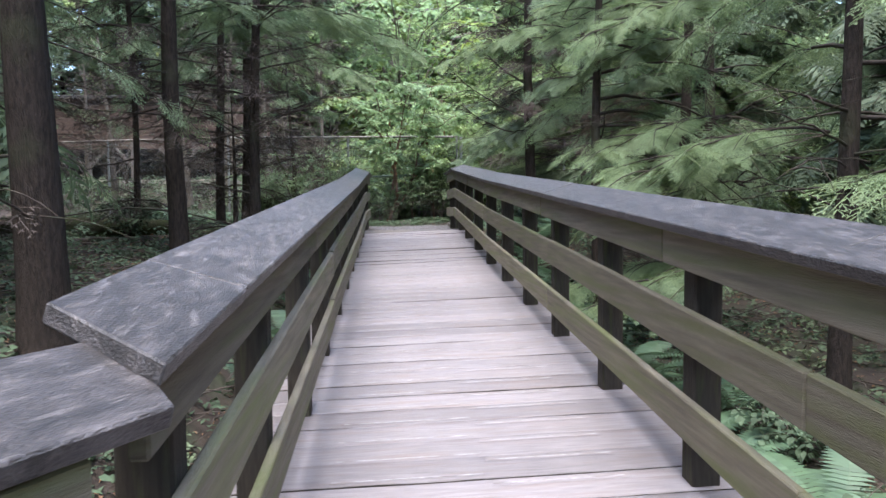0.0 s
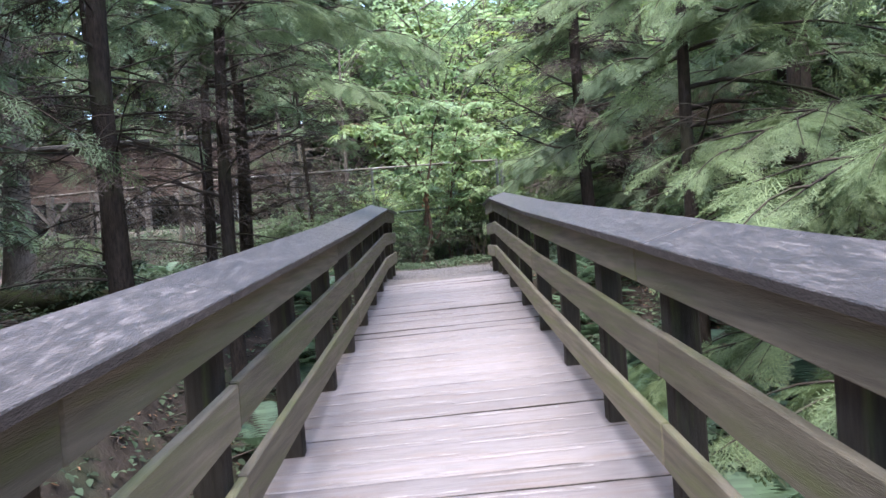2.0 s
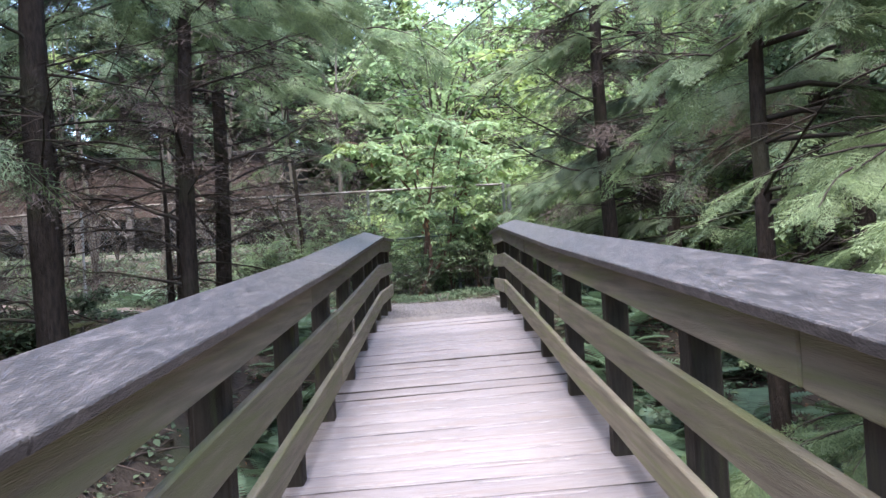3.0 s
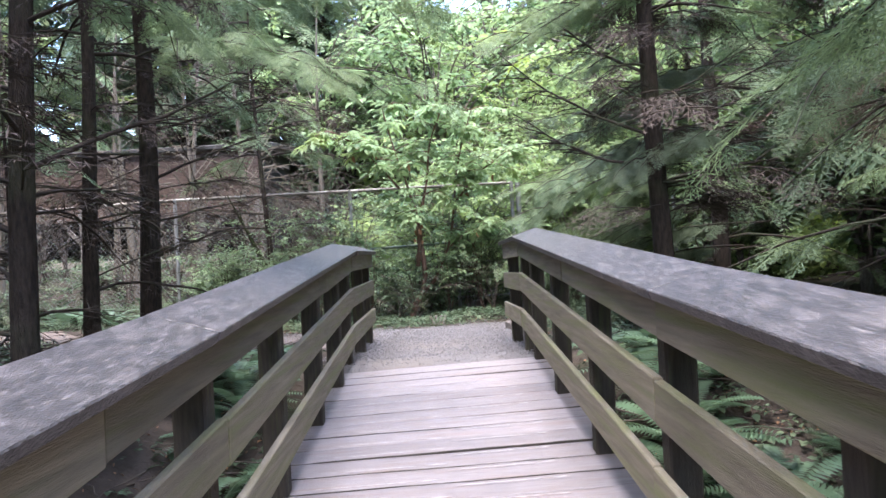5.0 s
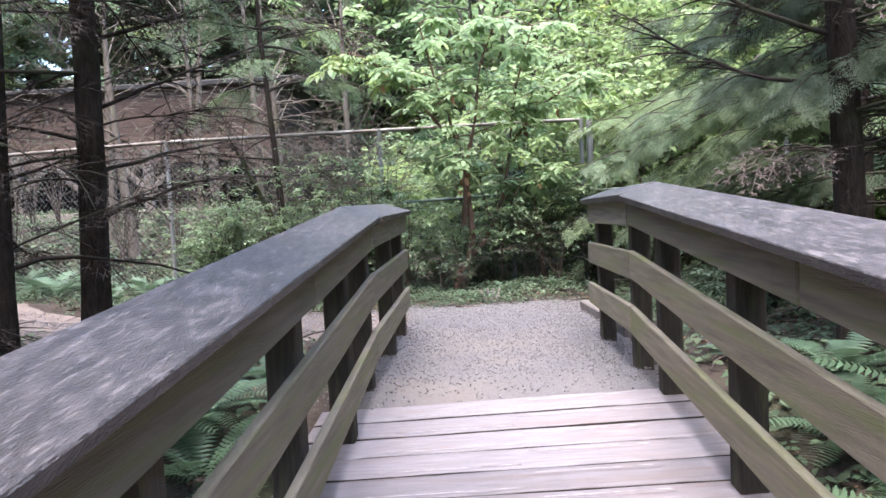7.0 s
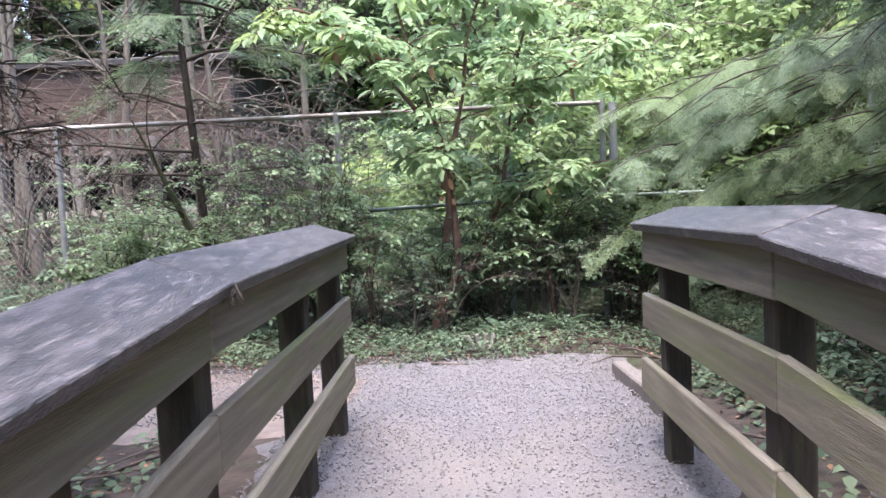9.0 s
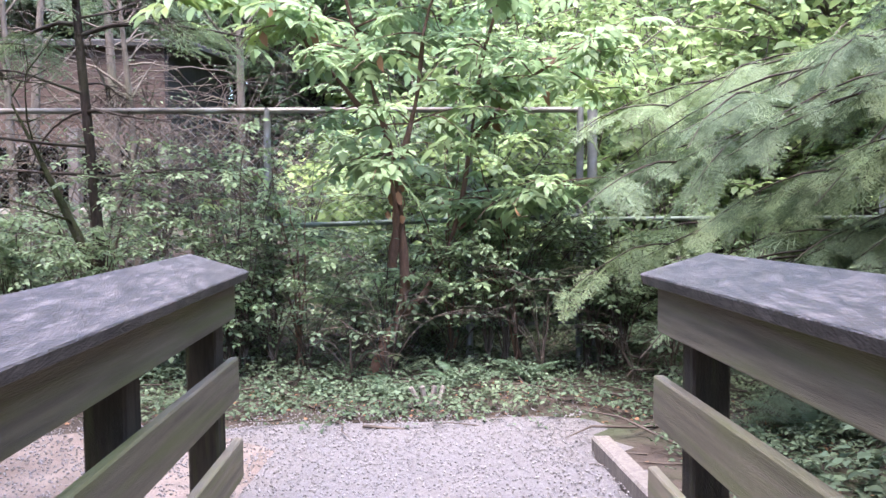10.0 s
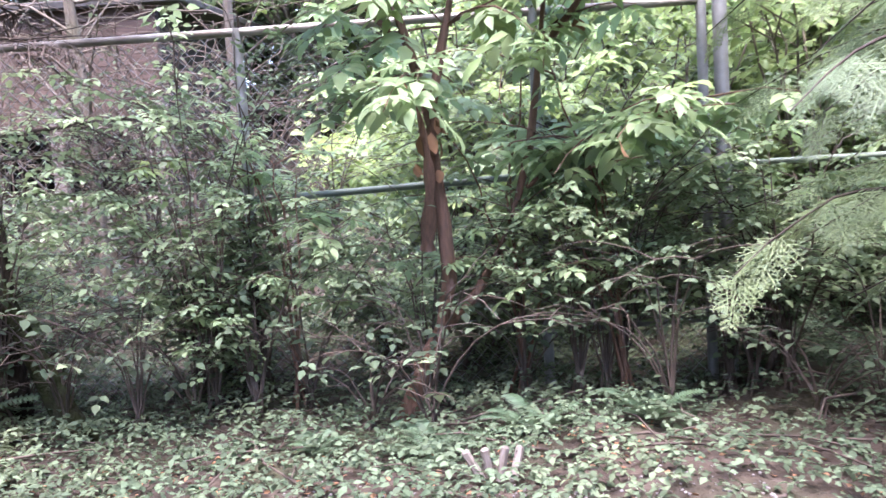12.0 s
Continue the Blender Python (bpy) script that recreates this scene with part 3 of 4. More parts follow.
def conifer(place, height, radius, seed, live_from=2.5, dead_from=0.8, dead=14, live=34, reach=2.2, per=14, size=0.55, near=1, needles=None,
            label="tall dark conifer with bare lower branches", lean=(0.0, 0.0), wild=False, sink=0.1, mat=None, azim=None, name="conifer", twiggy=0, arms=()):
    """A trunk with dead lower limbs and drooping boughs of sprays above."""
    rng = np.random.default_rng(seed)
    x, y = place
    z0 = float(ground_z(x, y)) - sink
    ob = thing(name, (x, y, z0), label, "tree", "forest conifers")
    hs = np.concatenate([[0, 0.12, 0.3], np.linspace(0.7, height, 14)])
    line = np.stack([lean[0] * hs + 0.04 * np.sin(hs * 0.9 + seed), lean[1] * hs + 0.04 * np.cos(hs * 0.7 + seed), hs], -1)
    line[0, :2] = 0
    rad = radius * (1 - hs / height * 0.9) + radius * 0.55 * np.exp(-hs * 6)
    wood = [tube(line, rad, 10)]
    leaves, bare = [], []
    templates = (SPRAY_FAR, SPRAY_MID, SPRAY_NEAR)[near]

    def at(h):
        return np.array([np.interp(h, hs, line[:, 0]), np.interp(h, hs, line[:, 1]), h])

    for i in range(dead):
        h = rng.uniform(dead_from, max(live_from + 1.5, dead_from + 0.5))
        az = rng.uniform(0, 2 * math.pi) if azim is None else rng.uniform(*azim)
        length = rng.uniform(0.7, 2.3)
        if abs(x + math.cos(az) * length) < 1.45 and h < 3.2:
            az = math.pi - az
        rise = rng.uniform(-0.05, 0.45)
        if wild:
            length, rise = length * 0.6, rng.uniform(0.2, 1.6)
        c = limb_curve(at(h), az, length, rise, rng.uniform(-0.1, 0.5), rng, 8, 0.06 if wild else 0.036)
        wood.append(tube(c, np.linspace(0.014, 0.003, 8) * rng.uniform(0.6, 1.3), 5))
        if twiggy and not wild:
            bare.append(foliage_on(c, rng, twiggy, 0.5, SPRAY_DEAD[i % 2], 0.3, 0.6))
        for j in range(rng.integers(4, 9)):
            k = rng.integers(2, 7)
            c2 = limb_curve(c[k], az + rng.choice([-1, 1]) * rng.uniform(0.4, 1.1), length * rng.uniform(0.15, 0.45), rng.uniform(-0.2, 0.3), rng.uniform(0, 0.5), rng, 5)
            wood.append(tube(c2, np.linspace(0.006, 0.0018, 5), 3))
    for h, az, length, rise, sag in arms:
        c = limb_curve(at(h), az, length, rise, sag, rng, 10, 0.05)
        wood.append(tube(c, np.linspace(0.02, 0.005, 10), 6))
        for j in range(9):
            k = rng.integers(3, 9)
            c2 = limb_curve(c[k], az + (-1) ** j * rng.uniform(0.3, 0.9), length * rng.uniform(0.2, 0.4), rng.uniform(0, 0.5), rng.uniform(0, 0.3), rng, 6)
            wood.append(tube(c2, np.linspace(0.008, 0.002, 6), 4))
        bare.append(foliage_on(c, rng, 7, 0.45, SPRAY_DEAD[0], 0.45, 0.6))
    for i in range(live):
        u = (i + rng.uniform(0, 1)) / live
        h = live_from + (height - live_from - 0.3) * u ** 0.9
        length = reach * (1 - 0.8 * u) * rng.uniform(0.65, 1.15) + 0.3
        az = i * 2.4 + rng.uniform(-0.5, 0.5)
        if abs(x) < 8 and y < 16 and (abs(x + math.cos(az) * length) < 1.7 or abs(x) < length * abs(math.cos(az)) and math.cos(az) * x < 0) and h < 4.6:
            az = math.pi - az
        c = limb_curve(at(h), az, length, rng.uniform(0.05, 0.3), rng.uniform(0.25, 0.6), rng, 7)
        wood.append(tube(c, np.linspace(0.022, 0.004, 7), 4))
        leaves.append(foliage_on(c, rng, per, size, templates[i % 2]))
    part_np("trunk", *wood[0], mat or M_BARK, ob, smooth=True)
    part_np("branchwork", *joined(wood[1:]), mat or M_LIMB, ob, smooth=True)["kind"] = "stuff"
    if bare:
        part_np("twigwork", *joined(bare), M_DEADTWIG, ob, "dense brown-grey dead twigs")["kind"] = "stuff"
    if leaves:
        part_np("crown", *joined(leaves), needles or M_HEMLOCK, ob)
    return ob


def bough(place, az, length, seed, count, size, needles, rise=0.1, sag=0.35, near=2, label="", thick=0.016, subs=5):
    """One long low bough of a tree that stands out of view, with side branches."""
    rng = np.random.default_rng(seed)
    ob = thing("bough", place, label, "branch", "low conifer boughs")
    c = limb_curve(np.zeros(3), az, length, rise, sag, rng, 9)
    wood = [tube(c, np.linspace(thick, 0.004, 9), 5)]
    templates = (SPRAY_FAR, SPRAY_MID, SPRAY_NEAR)[near]
    leaves = [foliage_on(c, rng, count, size, templates[0], 0.2, 0.72)]
    for j in range(subs):
        k = 2 + j % 6
        c2 = limb_curve(c[k], az + (1 if j % 2 else -1) * rng.uniform(0.5, 0.9), length * rng.uniform(0.3, 0.5), 0.02, rng.uniform(0.2, 0.5), rng, 6)
        wood.append(tube(c2, np.linspace(0.008, 0.003, 6), 4))
        leaves.append(foliage_on(c2, rng, max(4, count // 3), size * 0.85, templates[1], 0.1, 0.72))
    part_np("branchwork", *joined(wood), M_LIMB, ob, smooth=True)["kind"] = "stuff"
    part_np("foliage", *joined(leaves), needles, ob)
    return ob


# trees beside the bridge
conifer((-2.95, 3.2), 11, 0.19, 20, 3.6, 0.9, 16, 26, 2.0, near=1, twiggy=5, label="thick rough-barked conifer close to the bridge")
conifer((-3.12, 7.66), 12, 0.125, 21, 4.0, 0.7, 24, 30, 2.3, near=1, twiggy=12, label="dark conifer trunk with many bare lower branches")
conifer((-2.2, 8.35), 11, 0.085, 22, 4.0, 0.6, 20, 30, 2.4, near=1, twiggy=12, label="slim dark conifer with spreading bare branches", arms=((2.55, 0.75, 1.3, 0.5, 0.0), (2.2, 2.6, 1.5, 0.4, 0.1)))
conifer((-3.45, 12.0), 11, 0.085, 23, 3.2, 0.7, 24, 30, 2.2, near=1, twiggy=12, label="slim conifer with bare lower branches")
conifer((-3.07, 12.5), 12, 0.115, 24, 3.8, 0.9, 24, 32, 2.6, near=1, twiggy=12, label="dark conifer with long bare arching branches", arms=((2.05, 0.6, 1.65, 0.5, 0.0), (2.6, 0.3, 1.6, 0.4, 0.0), (1.2, -0.4, 1.2, 0.3, 0.1)))
conifer((-4.7, 11.0), 9, 0.06, 25, 2.2, 0.5, 16, 26, 1.9, near=1, twiggy=8, label="young slender conifer among the trunks")
conifer((-2.73, 17.08), 6.5, 0.055, 26, 2.6, 0.9, 14, 18, 1.3, near=1, twiggy=8, lean=(-0.03, 0.0), label="slim leaning tree by the fence")
conifer((2.23, 11.79), 12, 0.105, 27, 3.2, 1.4, 50, 34, 2.5, near=1, twiggy=14, label="dark conifer with bare curved branches beside the bridge", arms=((1.9, 2.7, 1.4, 0.15, -0.35), (2.2, 2.9, 1.5, 0.3, -0.3), (2.5, 0.2, 1.5, 0.1, -0.3), (1.7, 0.0, 1.6, 0.25, 0.1), (2.8, 2.4, 1.2, 0.5, -0.2)))
conifer((2.1, 6.5), 9, 0.07, 28, 1.5, 0.6, 8, 34, 1.9, near=1, needles=M_FIR, label="young conifer with fresh green boughs")
conifer((4.09, 8.9), 11, 0.1, 29, 1.6, 0.6, 10, 36, 2.3, near=1, twiggy=5, label="dense green conifer beyond the railing")
conifer((3.3, 3.4), 10, 0.1, 30, 1.3, 0.5, 8, 34, 2.2, near=1, needles=M_FIR, label="conifer with fresh green hanging boughs")
conifer((5.2, 5.6), 11, 0.12, 31, 1.2, 0.5, 8, 36, 2.5, near=1, label="dense green conifer in the woods")
conifer((4.3, 15.9), 9, 0.14, 32, 1.0, 0.5, 8, 30, 2.6, near=1, per=16, needles=M_FIR, label="spreading hemlock with low sweeping boughs")
conifer((6.0, 12.6), 11, 0.13, 33, 1.4, 0.5, 8, 32, 2.4, near=1, needles=M_FIR, label="dense green conifer in the woods")
conifer((-5.6, 6.3), 11, 0.11, 34, 2.4, 0.6, 18, 32, 2.4, near=1, twiggy=7, label="conifer with bare lower branches")
conifer((-6.2, 10.2), 11, 0.1, 35, 2.0, 0.6, 18, 32, 2.3, near=1, twiggy=7, label="conifer with bare lower branches")
conifer((-8.65, 16.2), 8, 0.33, 36, 4.2, 3.0, 4, 16, 1.8, near=0, mat=M_PALEBARK, label="thick pale grey trunk standing beside the trail")
conifer((-2.25, 16.95), 2.4, 0.075, 37, 1.9, 0.6, 7, 0, 0.6, mat=M_MOSS, lean=(-0.5, 0.05), wild=True, name="leaning_stem", label="leaning mossy stem among the ground plants")
conifer((-2.68, 9.0), 2.6, 0.055, 38, 1.6, 0.6, 8, 0, 0.6, name="snag", label="short broken dead trunk among the conifers", twiggy=5)
# the dead brown boughs and fresh low ones by the bridge
for k, (p, az, ln, mt, lb) in enumerate((
        ((3.7, 4.9, 1.6), 2.9, 2.1, M_FIR, "fresh green conifer bough hanging towards the railing"),
        ((3.6, 4.2, 1.8), 3.2, 2.0, M_FIR, "fresh green conifer bough hanging towards the railing"),
        ((3.5, 5.8, 2.1), 3.5, 1.9, M_FIR, "fresh green conifer bough hanging towards the railing"),
        ((4.3, 6.7, 1.4), 3.4, 2.2, M_FIR, "fresh green conifer bough hanging towards the railing"),
        ((2.9, 3.2, 0.75), 2.8, 1.5, M_HEMLOCK, "green conifer bough below the railing"),
        ((3.0, 5.4, 0.55), 3.0, 1.5, M_FIR, "green conifer bough below the railing"),
        ((3.9, 9.4, 2.9), 3.5, 1.5, M_DEADFIR, "dead rust-brown conifer bough"),
        ((3.8, 8.6, 2.6), 3.3, 1.4, M_DEADFIR, "dead rust-brown conifer bough"),
        ((4.2, 14.9, 2.1), 3.05, 2.6, M_HEMLOCK, "long feathery hemlock bough sweeping low"),
        ((4.2, 16.2, 2.2), 3.1, 2.8, M_FIR, "long feathery hemlock bough sweeping low"),
        ((4.4, 14.5, 1.9), 2.8, 2.2, M_SHADEFIR, "long feathery hemlock bough sweeping low"),
        ((4.4, 15.1, 3.2), 3.2, 2.9, M_HEMLOCK, "long feathery hemlock bough sweeping low"),
        ((4.3, 16.6, 3.3), 3.3, 2.9, M_FIR, "long feathery hemlock bough sweeping low"),
        ((3.6, 14.0, 2.6), 2.5, 1.7, M_HEMLOCK, "long feathery hemlock bough sweeping low"),
        ((-3.0, 12.2, 3.9), -0.5, 2.6, M_FIR, "green hemlock bough hanging over the railing"),
        ((-2.2, 8.3, 3.9), 0.3, 2.2, M_FIR, "green hemlock bough hanging over the railing"),
        ((-3.1, 7.6, 3.9), 0.9, 2.4, M_FIR, "green hemlock bough hanging over the railing"),
        ((2.9, 11.9, 4.3), 3.1, 2.0, M_FIR, "green hemlock bough hanging over the path"),
        ((3.9, 6.9, 3.6), 3.3, 2.5, M_FIR, "fresh green conifer bough reaching out over the railing"),
        ((3.8, 6.2, 3.1), 3.0, 2.3, M_HEMLOCK, "fresh green conifer bough reaching out over the railing"),
        ((4.1, 7.6, 3.9), 3.4, 2.6, M_FIR, "fresh green conifer bough reaching out over the railing"),
        ((3.7, 5.4, 3.3), 3.3, 2.2, M_FIR, "fresh green conifer bough reaching out over the railing"),
        ((4.4, 8.2, 3.0), 3.1, 2.3, M_HEMLOCK, "fresh green conifer bough reaching out over the railing"),
        ((4.3, 8.6, 4.4), 3.2, 2.4, M_FIR, "fresh green conifer bough reaching out over the railing"),
        ((4.4, 15.9, 3.0), 3.15, 3.1, M_HEMLOCK, "long feathery hemlock bough sweeping low"),
        ((4.3, 14.4, 3.0), 2.85, 2.6, M_HEMLOCK, "long feathery hemlock bough sweeping low"),
        ((3.5, 12.5, 3.3), 3.1, 1.9, M_SHADEFIR, "dark conifer bough among dead branches"),
        ((3.8, 13.1, 3.7), 3.0, 2.1, M_SHADEFIR, "dark conifer bough among dead branches"),
        ((3.9, 13.6, 3.1), 3.2, 1.9, M_SHADEFIR, "dark conifer bough among dead branches"),
        ((3.4, 12.0, 2.8), 3.3, 1.5, M_SHADEFIR, "dark conifer bough among dead branches"),
        ((3.9, 12.8, 4.2), 3.2, 2.2, M_SHADEFIR, "dark conifer bough among dead branches"),
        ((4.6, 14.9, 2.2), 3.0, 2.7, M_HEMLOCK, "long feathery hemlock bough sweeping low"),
        ((4.4, 15.2, 1.6), 2.9, 1.8, M_SHADEFIR, "shaded hemlock bough hanging near the ground"))):
    dead_one = mt is M_DEADFIR
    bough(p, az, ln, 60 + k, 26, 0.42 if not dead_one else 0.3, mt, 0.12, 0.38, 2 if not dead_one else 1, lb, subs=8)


def far_forest():
    """The surrounding woods: a few kinds of tree copied at many places."""
    rnd = random.Random(8)
    kinds = []
    for k in range(4):
        kinds.append(conifer((-30 - k * 4, 60), 13 + k, 0.16, 80 + k, 0.7 + 0.5 * k, 0.5, 14, 80, 3.2, 26, 0.95, 0, (M_SHADEFIR, M_HEMLOCK, M_HEMLOCK, M_FIR)[k],
                             "tall forest conifer standing among others"))
    spots = []
    tries = 0
    while len(spots) < 135 and tries < 9000:
        tries += 1
        x, y = rnd.uniform(-30, 28), rnd.uniform(-20, 46)
        keep = 5.2 + rnd.random() * 1.5
        if -7 < x < 6.6 and -9 < y < 20.0:
            continue
        if abs(x) < 3 and y < 0:
            continue
        if -13.5 < x < -3.0 and 20 < y < 29:
            continue
        if -13 < x < -6.5 and 13.5 < y < 21:
            continue
        if -4.5 < x < 9 and 19 < y < 30:
            continue
        if y > 17 and -4 < x < 13:
            continue
        dist = math.hypot(x, y - 6)
        gap = 2.3 if dist < 20 else 3.4
        if any(math.hypot(x - a, y - b) < gap for a, b in spots):
            continue
        spots.append((x, y))
    spots += [(-16.5, 29.5), (-13.6, 30.4), (-11, 29.4), (-8.2, 30.2), (-5.6, 29.6), (-3.4, 31), (-15.5, 25.5), (-9.8, 12.2), (-12.5, 11), (-8.4, 8.2), (-14.5, 14.5), (-11, 5.5), (-16, 19), (-18, 24)]
    for i, (x, y) in enumerate(spots):
        m = Matrix.Translation((x, y, float(ground_z(x, y)) - 0.1)) @ Matrix.Rotation(rnd.uniform(0, 6.28), 4, "Z") @ Matrix.Scale(rnd.uniform(0.75, 1.25), 4)
        copy_thing(kinds[(2 + i % 2) if y > 17 and x > -4 else i % 3], m)


far_forest()
rnd_bare = random.Random(77)
for k, (x, y) in enumerate(((-10.4, 19.6), (-9.0, 20.4), (-7.9, 19.4), (-6.9, 20.9), (-6.0, 19.8), (-5.3, 21.2), (-4.6, 19.6), (-3.9, 20.6), (-3.2, 19.3), (-2.4, 20.4))):
    conifer((x, y), rnd_bare.uniform(5, 8), rnd_bare.uniform(0.05, 0.1), 400 + k, 3.4, 0.8, 26, 0, 1.0, mat=M_PALEBARK, name="bare_tree", label="thin bare grey-brown tree behind the fence", lean=(rnd_bare.uniform(-0.08, 0.08), 0), wild=True)

# ---- shrubs, ferns and ground plants ----


def shrub(place, stems, seed, name, label, category, template, leaf_mat, wood_mat, leaf_size, leaves_per, height, spread, radius, leafy_from=0.35, droop=0.5, group=""):
    """Stems that fork and arch, with leaves towards their ends."""
    rng = np.random.default_rng(seed)
    x, y = place
    ob = thing(name, (x, y, float(ground_z(x, y)) - 0.03), label, category, group)
    wood, pos, axis = [], [], []
    for s in range(stems):
        az = rng.uniform(0, 2 * math.pi)
        hgt = height * rng.uniform(0.65, 1.1)
        out = spread * rng.uniform(0.2, 1)
        t = np.linspace(0, 1, 9)
        c = np.stack([np.cos(az) * out * t ** 1.6, np.sin(az) * out * t ** 1.6, hgt * (t - droop * 0.35 * t ** 3)], -1)
        c += np.cumsum(rng.normal(0, 0.018 * hgt, (9, 3)), axis=0) * np.linspace(0, 1, 9)[:, None]
        c[0] = (rng.normal(0, 0.05), rng.normal(0, 0.05), 0)
        wood.append(tube(c, radius * np.linspace(1, 0.25, 9), 5))
        curves = [(c, leafy_from)]
        for j in range(3):
            k = rng.integers(3, 8)
            a2 = az + rng.uniform(-1.6, 1.6)
            c2 = limb_curve(c[k], a2, hgt * rng.uniform(0.2, 0.4), rng.uniform(0.2, 0.8), rng.uniform(0.2, 0.6), rng, 6)
            wood.append(tube(c2, radius * np.linspace(0.45, 0.15, 6), 4))
            curves.append((c2, 0.15))
        for c1, lo in curves:
            n = leaves_per
            u = rng.uniform(lo, 0.999, n)
            k = (u * (len(c1) - 1)).astype(int)
            f = (u * (len(c1) - 1) - k)[:, None]
            pos.append(c1[k] * (1 - f) + c1[k + 1] * f)
            a = rng.uniform(0, 2 * np.pi, n)
            axis.append(np.stack([np.cos(a), np.sin(a), rng.uniform(-0.55, 0.35, n)], -1))
    pos, axis = np.concatenate(pos), np.concatenate(axis)
    up = np.stack([rng.normal(0, 0.3, len(pos)), rng.normal(0, 0.3, len(pos)), np.ones(len(pos))], -1)
    part_np("branchwork", *joined(wood), wood_mat, ob, smooth=True)["kind"] = "stuff"
    if leaves_per:
        part_np("foliage", *stamp(*template, frames_from(pos, axis, up, leaf_size * rng.uniform(0.6, 1.25, len(pos)))), leaf_mat, ob)
    return ob


def elder():
    """The broad-leaved shrub at the end of the path: a crooked brown stem, forks, and tiers of large leaves."""
    rng = np.random.default_rng(5)
    x, y = -0.5, 16.95
    z = float(ground_z(x, y)) - 0.05
    ob = thing("broadleaf_shrub", (x, y, z), "tall broad-leaved shrub with pale green leaves and a crooked brown stem", "shrub")
    wood, pos, axis = [], [], []
    mains = [[(0, 0, 0), (0.14, 0, 0.35), (0.3, 0.05, 0.75), (0.28, 0.05, 1.3), (0.24, 0, 1.75), (0.1, -0.05, 2.3), (-0.1, -0.1, 2.95), (-0.25, -0.15, 3.6)],
             [(0.24, 0, 1.5), (0.3, 0, 1.9), (0.42, -0.05, 2.4), (0.5, -0.1, 3.0), (0.75, -0.1, 3.6)],
             [(0.02, 0, 0), (0.12, 0.1, 0.4), (0.5, 0.15, 0.8), (0.75, 0.15, 1.4), (0.85, 0.1, 2.0), (0.95, 0, 2.7), (1.2, -0.1, 3.5)],
             [(0.2, 0, 1.0), (0.24, -0.1, 1.4), (0.2, -0.15, 1.75)],
             [(0.1, -0.05, 2.1), (-0.3, -0.1, 2.6), (-0.7, -0.2, 3.0), (-1.0, -0.3, 3.2)],
             [(0.85, 0.1, 2.0), (1.2, 0, 2.4), (1.6, -0.1, 2.7), (1.9, -0.15, 2.8)],
             [(0.75, 0.15, 1.3), (1.1, 0.1, 1.5), (1.5, 0, 1.6)]]
    for i, m in enumerate(mains):
        c = spline(m, 14)
        r = np.linspace((0.05, 0.03, 0.035, 0.045, 0.02, 0.02, 0.015)[i], 0.008, 14)
        wood.append(tube(c, r * (1 + 0.25 * np.sin(np.arange(14) * 1.7 + i)), 7))
        for j in range(17 if i != 3 else 0):
            k = rng.integers(8 if i in (0, 2) else 5, 14)
            c2 = limb_curve(c[k], rng.uniform(0, 6.28), rng.uniform(0.3, 0.85), rng.uniform(0.1, 0.7), rng.uniform(0.3, 0.7), rng, 6)
            wood.append(tube(c2, np.linspace(0.008, 0.003, 6), 4))
            n = 8
            u = rng.uniform(0.25, 0.999, n)
            k2 = (u * 5).astype(int)
            f = (u * 5 - k2)[:, None]
            pos.append(c2[k2] * (1 - f) + c2[np.minimum(k2 + 1, 5)] * f)
            a = rng.uniform(0, 6.28, n)
            axis.append(np.stack([np.cos(a), np.sin(a), rng.uniform(-0.7, 0.15, n)], -1))
    pos, axis = np.concatenate(pos), np.concatenate(axis)
    up = np.stack([rng.normal(0, 0.25, len(pos)), rng.normal(0, 0.25, len(pos)), np.ones(len(pos))], -1)
    part_np("branchwork", *joined(wood), M_BROWNSTEM, ob, smooth=True)
    part_np("foliage", *stamp(*LEAF5, frames_from(pos, axis, up, rng.uniform(0.14, 0.29, len(pos)))), M_LEAF, ob)
    k = rng.choice(len(pos), 26, replace=False)
    hang = np.tile([0.15, 0.1, -1.0], (26, 1)) + rng.normal(0, 0.25, (26, 3))
    low = np.where(rng.uniform(0, 1, 26)[:, None] < 0.45, np.array([[0.24, -0.03, 1.62]]) + rng.normal(0, 1, (26, 3)) * np.array([[0.05, 0.05, 0.16]]), pos[k])
    part_np("dead_leaves", *stamp(*LEAF1, frames_from(low, hang, rng.normal(0, 1, (26, 3)), rng.uniform(0.12, 0.24, 26))), M_DEADLEAF, ob, "withered brown leaves hanging from the stem")


elder()
rnd = random.Random(21)


def broadleaf_trees():
    """Light green leafy trees on the rise behind the fence."""
    kinds = [shrub((40 + 4 * k, 60), 26, 150 + k, "leafy_tree", "tall leafy tree with light green foliage on the rise", "tree", LEAF3, (M_BRIGHT, M_LEAF)[k % 2], M_PALEBARK, 0.36, 15, 8.5, 3.6, 0.06, 0.12, 0.7, "leafy trees behind the fence") for k in range(2)]
    spots = [(3.0, 28.5), (0.2, 28.0), (6.8, 24.5), (-3.2, 28.5), (6.0, 29), (-6.5, 31), (9.5, 21.0), (9.8, 27), (-10.5, 31.5), (2.5, 32), (-2, 33.5), (12.5, 24), (-15, 29), (7.5, 33.5), (5.8, 20.6), (7.8, 18.2), (4.8, 34.5), (11, 31), (-5, 37), (-1, 39), (3, 40), (7, 39), (11, 38), (15, 36), (-9, 36)]
    for i, (x, y) in enumerate(spots):
        copy_thing(kinds[i % 2], Matrix.Translation((x, y, float(ground_z(x, y)) - 0.05)) @ Matrix.Rotation(i * 2.1, 4, "Z") @ Matrix.Scale(rnd.uniform(0.75, 1.2), 4))


